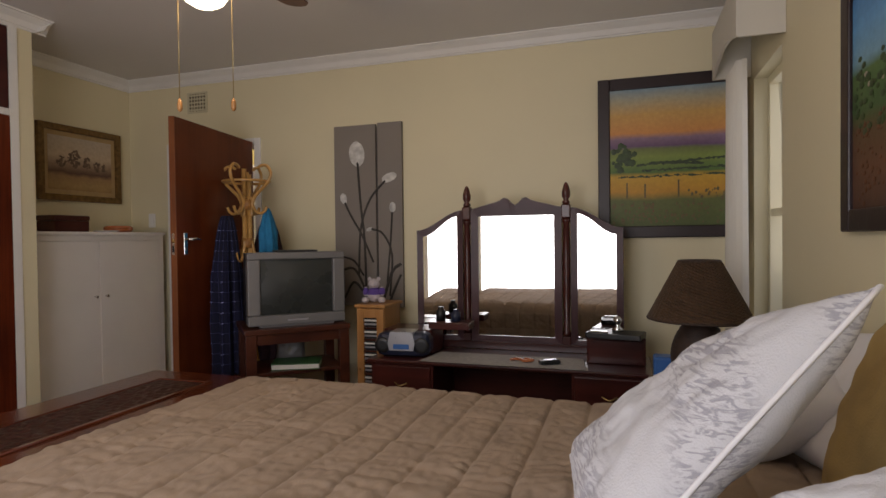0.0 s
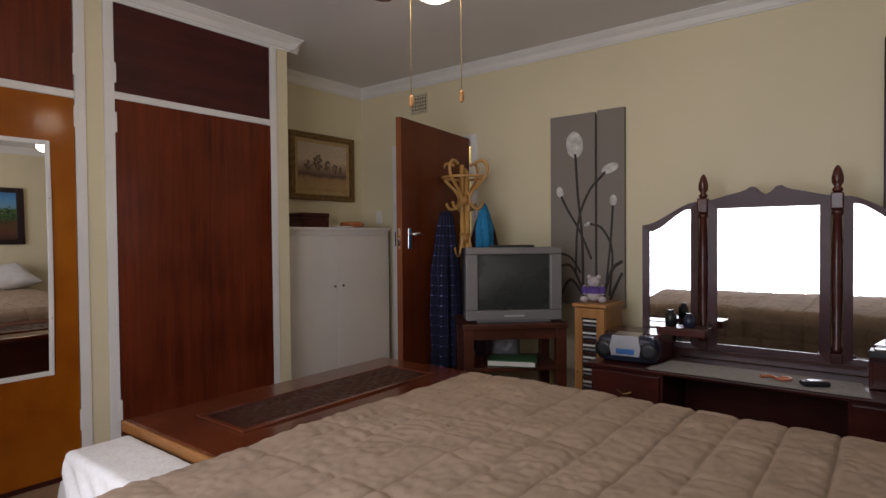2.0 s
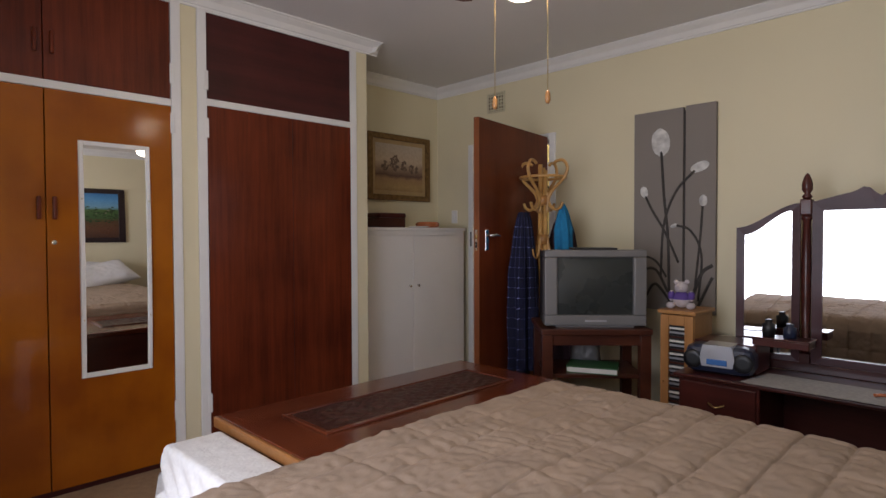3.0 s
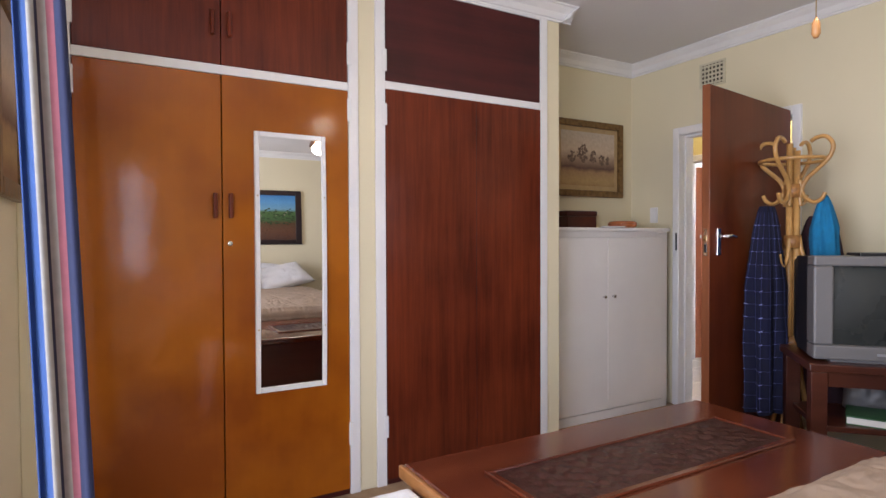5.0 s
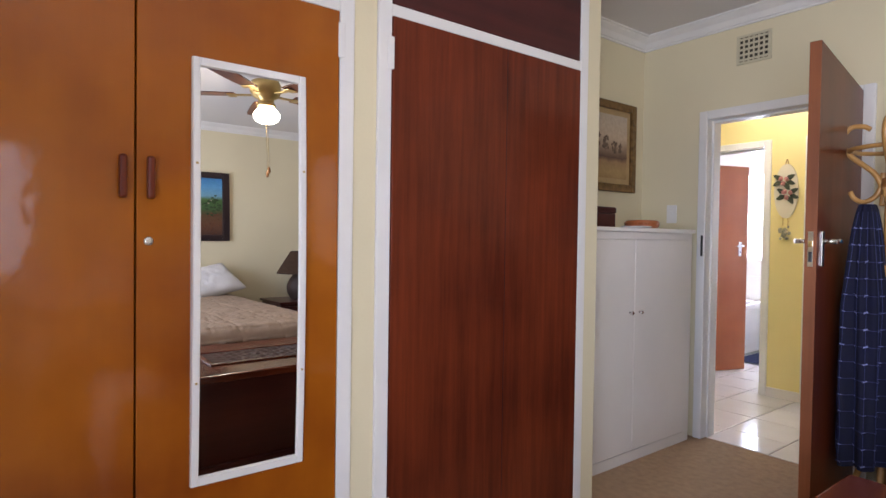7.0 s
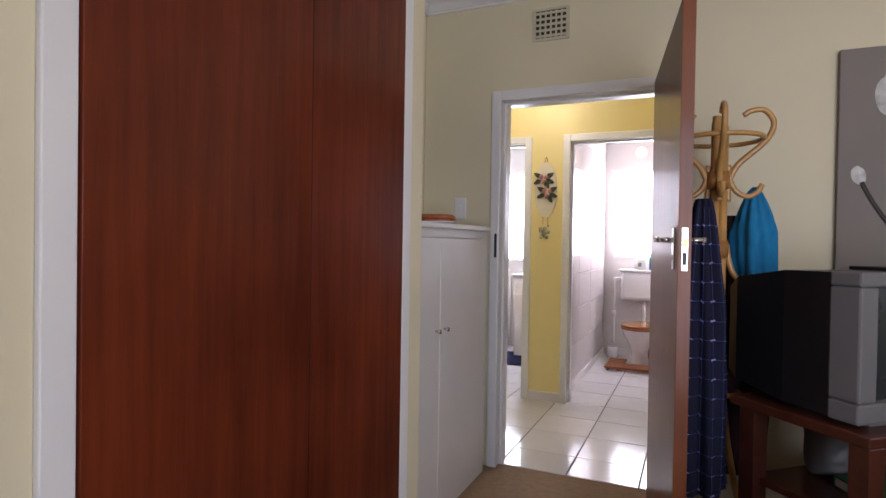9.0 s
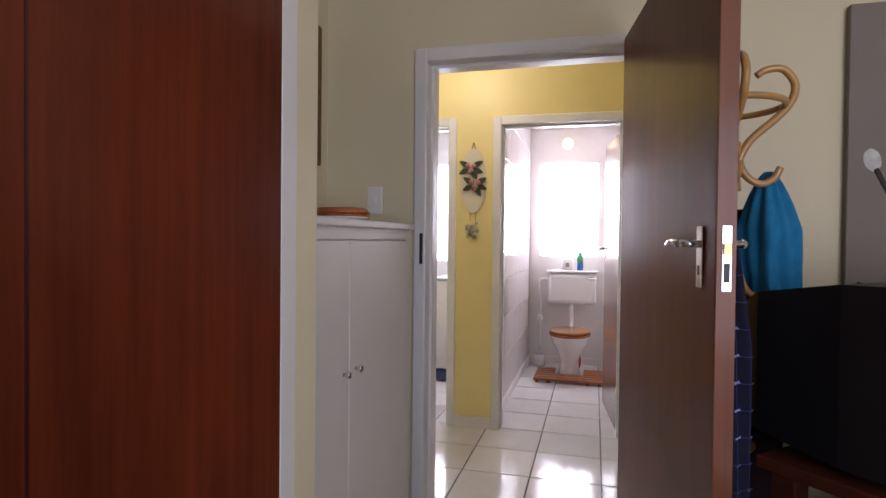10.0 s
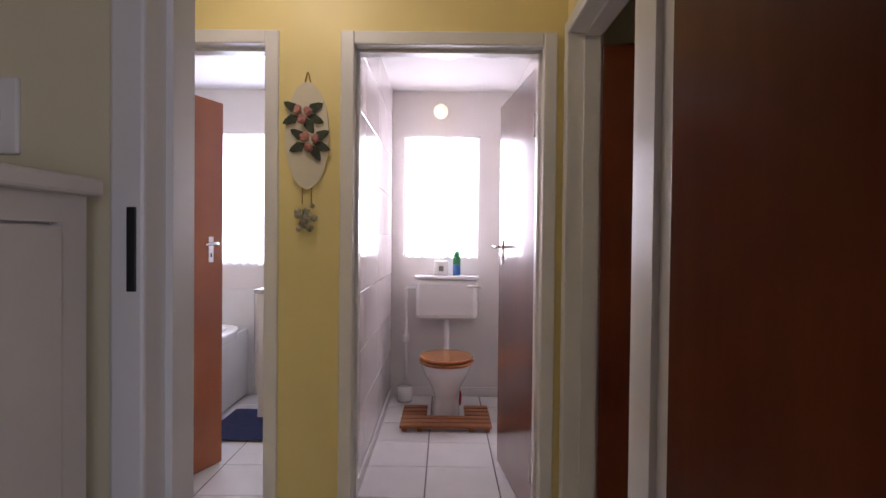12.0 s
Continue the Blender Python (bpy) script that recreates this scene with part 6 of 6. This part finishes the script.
def oval_slab(w, l, z0, z1, hole=0.0):
    n = 48
    bm = bmesh.new()
    lo = [bm.verts.new((*egg(k / n, w, l), z0)) for k in range(n)]
    mid = [bm.verts.new((*egg(k / n, w + 0.006, l + 0.006), (z0 + z1) / 2)) for k in range(n)]
    hi = [bm.verts.new((*egg(k / n, w, l), z1)) for k in range(n)]
    for a, b in ((lo, mid), (mid, hi)):
        for k in range(n):
            f = bm.faces.new((a[k], a[(k + 1) % n], b[(k + 1) % n], b[k]))
            f.smooth = True
    bm.faces.new(hi)
    bm.faces.new(lo[::-1])
    return bm


part("seat", oval_slab(0.188, 0.245, 0.388, 0.410), SEATW, wc, "varnished wooden seat")
part("lid", oval_slab(0.182, 0.240, 0.413, 0.436), SEATW, wc, "closed varnished wooden lid")
ci = part("cistern", boxes((-0.235, 0.235, 0.31, 0.50, 0.64, 0.945), bev=0.035), CERAMIC, wc)
part("cistern_lid", boxes((-0.245, 0.245, 0.30, 0.505, 0.945, 0.975), bev=0.012), CERAMIC, ci)
bm = bmesh.new()
tube(bm, smooth_line([(0.16, 0.31, 0.895), (0.16, 0.28, 0.895), (0.20, 0.272, 0.897), (0.255, 0.27, 0.89)]), 0.008)
part("flush_lever", bm, CHROME, ci, "chrome flush lever")
bm = bmesh.new()
tube(bm, [(0, 0.40, 0.64), (0, 0.40, 0.45), (0, 0.33, 0.36), (0, 0.22, 0.33)], 0.022)
part("flush_pipe", bm, CERAMIC, wc)
bm = bmesh.new()
tube(bm, smooth_line([(-0.235, 0.42, 0.87), (-0.29, 0.42, 0.87), (-0.315, 0.42, 0.85), (-0.315, 0.42, 0.7), (-0.315, 0.42, 0.15)]), 0.014)
part("supply_pipe", bm, CERAMIC, wc)
bm = bmesh.new()
lathe(bm, [(0.02, 0.45), (0.024, 0.46), (0.024, 0.50), (0.018, 0.51)], (-0.315, 0.42, 0), 14)
part("pipe_joint", bm, WHITE, wc)
bh = thing("toilet_brush", "white round toilet brush holder in the corner", "brush holder", (-4.30, 7.66, 0.004))
bm = bmesh.new()
lathe(bm, [(0.055, 0), (0.06, 0.02), (0.055, 0.11), (0.04, 0.115)])
part("holder", bm, CERAMIC, bh)
bm = bmesh.new()
prism(bm, [(0.010 * math.cos(k * 0.5), 0.055 * math.sin(k * 0.5236)) for k in range(12)], -0.012, 0.012, 1)
single("toilet_freshener", bm, RED, "red plastic freshener clipped at the toilet foot", "freshener", (CXT + 0.098, 7.20, 0.16))
tp = thing("toilet_roll", "white toilet roll standing on the cistern", "toilet roll", (CXT - 0.045, 7.70, 0.976))
bm = bmesh.new()
lathe(bm, [(0.052, 0), (0.056, 0.004), (0.056, 0.102), (0.052, 0.106), (0.02, 0.106)])
part("roll", bm, PAPER, tp)
part("print", boxes((-0.018, 0.018, -0.0585, -0.056, 0.03, 0.07)), PANELGREY, tp)
ac = thing("spray_can", "green and blue air freshener can on the cistern", "spray can", (CXT + 0.075, 7.69, 0.976))
bm = bmesh.new()
lathe(bm, [(0.028, 0), (0.029, 0.01), (0.029, 0.08)])
part("can", bm, BLUE, ac)
bm = bmesh.new()
lathe(bm, [(0.0295, 0.081), (0.029, 0.125), (0.026, 0.145)])
part("label", bm, mat("can_green", (0.05, 0.35, 0.12), 0.4), ac)
bm = bmesh.new()
lathe(bm, [(0.022, 0.146), (0.022, 0.17), (0.012, 0.185)])
part("cap", bm, mat("cap_green", (0.12, 0.45, 0.2), 0.4), ac)
dk = thing("duckboard", "slatted wooden duckboard mat round the toilet foot", "duckboard", (-3.985, 6.945, 0.004))
for k in range(6):
    y = k * 0.082
    if k < 3:
        part("slat", boxes((-0.30, 0.30, y, y + 0.062, 0.022, 0.042), bev=0.004), SLATW, dk)
    else:
        part("slat", boxes((-0.30, -0.13, y, y + 0.062, 0.022, 0.042), bev=0.004), SLATW, dk)
        part("slat", boxes((0.13, 0.30, y, y + 0.062, 0.022, 0.042), bev=0.004), SLATW, dk)
for x in (-0.27, -0.17, 0.17, 0.27):
    part("bearer", boxes((x - 0.015, x + 0.015, 0.01, 0.46, 0, 0.022)), SLATW, dk)

# ---- bathroom ----
bt = thing("bathtub", "white bathtub with a panelled side", "bathtub", (-5.95, 6.95, 0))


def tub(u, v):
    a = 2 * math.pi * u
    def sq(t):
        return math.copysign(abs(t) ** 0.45, t)
    prof = [(1.0, 0.50), (1.0, 0.56), (0.97, 0.565), (0.86, 0.565), (0.82, 0.55), (0.72, 0.25), (0.60, 0.20), (0.05, 0.19)]
    f = v * (len(prof) - 1)
    i = min(int(f), len(prof) - 2)
    s = prof[i][0] + (prof[i + 1][0] - prof[i][0]) * (f - i)
    z = prof[i][1] + (prof[i + 1][1] - prof[i][1]) * (f - i)
    return (0.42 * s * sq(math.cos(a)), 0.84 * s * sq(math.sin(a)), z)


part("tub", sheet(64, 28, tub), CERAMIC, bt)
part("side_panel", boxes((0.37, 0.40, -0.82, 0.82, 0.02, 0.53)), WHITE, bt)
part("end_panel", boxes((-0.4, 0.37, -0.82, -0.79, 0.02, 0.53)), WHITE, bt)
part("ledge_wall", boxes((-0.44, 0.44, 0.845, 0.868, 0, 0.84)), WHITE, bt)
single("low_wall", boxes((-0.10, 0.22, -0.32, 0.30, 0, 0.86), bev=0.006), WALLWHITE, "low white tiled wall with a ledge beside the bath", "low wall", (-5.18, 7.50, 0.004))
single("ledge_top", boxes((-0.12, 0.24, -0.34, 0.32, 0, 0.03), bev=0.004), mat("grey_ledge", (0.42, 0.42, 0.44), 0.3), "grey ledge on the low bathroom wall", "ledge", (-5.18, 7.50, 0.8645))
bm = bmesh.new()
lathe(bm, [(0.034, 0), (0.036, 0.01), (0.036, 0.09), (0.018, 0.105), (0.018, 0.13)])
sb = thing("dark_bottle", "dark bottle with pale label on the bath rim", "bottle", (-5.56, 7.05, 0.566))
part("bottle", bm, BLACK, sb)
bm = bmesh.new()
lathe(bm, [(0.0365, 0.025), (0.0365, 0.07)])
part("label", bm, PAPER, sb)
bm = sheet(24, 10, lambda u, v: (0.07 * math.cos(6.28 * u) * (1 + 0.3 * math.sin(u * 25 + v * 4)), 0.05 * math.sin(6.28 * u), 0.13 * v))
single("blue_cloth", bm, BLUE, "blue cloth sponge on the bath rim", "sponge", (-5.66, 7.12, 0.566))
single("bath_mat", sheet(40, 40, lambda u, v: (-0.27 + 0.55 * u, -0.32 + 0.64 * v, 0.012 + 0.004 * noise.noise((u * 20, v * 20, 0)))), NAVYMAT, "dark navy bath mat on the tiles", "bath mat", (-5.22, 7.05, 0.004))

# ---- tiled floor and tiled wall, piece by piece ----
tf = setting("floor_tiles", boxes((-6.4, -2.3, 4.22, BK + 0.1, -0.12, -0.001)), GROUT, "white glazed floor tiles with dark joints", "tile floor")
TS, TY = 0.37, 0.376


def tile_mesh(name, w, h, t, material, bev=0.003):
    bm = bmesh.new()
    box(bm, -w / 2, w / 2, -h / 2, h / 2, -t, 0)
    top = [e for e in bm.edges if all(abs(v.co.z) < 1e-6 for v in e.verts)]
    bmesh.ops.bevel(bm, geom=top, offset=bev, segments=1, affect="EDGES")
    return mesh_of(name, bm, material)


me = tile_mesh("tile", TS - 0.006, TY - 0.006, 0.012, TILE)
rng = random.Random(11)
for i in range(-6, 5):
    for j in range(-6, 4):
        x, y = -4.09 + (i + 0.5) * TS, 6.387 + (j + 0.5) * TY
        if -6.3 < x < -2.4 and y > 4.22 + 0.13:
            ob = new("tile", me)
            ob.parent = tf
            ob.matrix_basis = pose(x, y, 0.003 + rng.uniform(-0.0004, 0.0004), rng.uniform(-0.08, 0.08), rng.uniform(-0.08, 0.08), 0)
me = tile_mesh("tile", TS - 0.006, 0.279, 0.012, TILE)
for i in range(-6, 5):
    ob = new("tile", me)
    ob.parent = tf
    ob.matrix_basis = pose(-4.09 + (i + 0.5) * TS, 4.3645, 0.003)
wt = bpy.data.objects["wall_toilet_west"]
me = tile_mesh("tile", 0.597, 0.297, 0.008, WTILE, 0.0025)
for i in range(4):
    for j in range(8):
        y, z = WY + 0.115 + 0.30 + i * 0.60, 0.078 + 0.15 + j * 0.30
        if y < BK + 0.1 and z < 2.35:
            ob = new("tile", me)
            ob.parent = wt
            ob.matrix_basis = Matrix.Translation((-4.4255, min(y, BK - 0.302), z)) @ Matrix(((0, 0, 1, 0), (1, 0, 0, 0), (0, 1, 0, 0), (0, 0, 0, 1)))
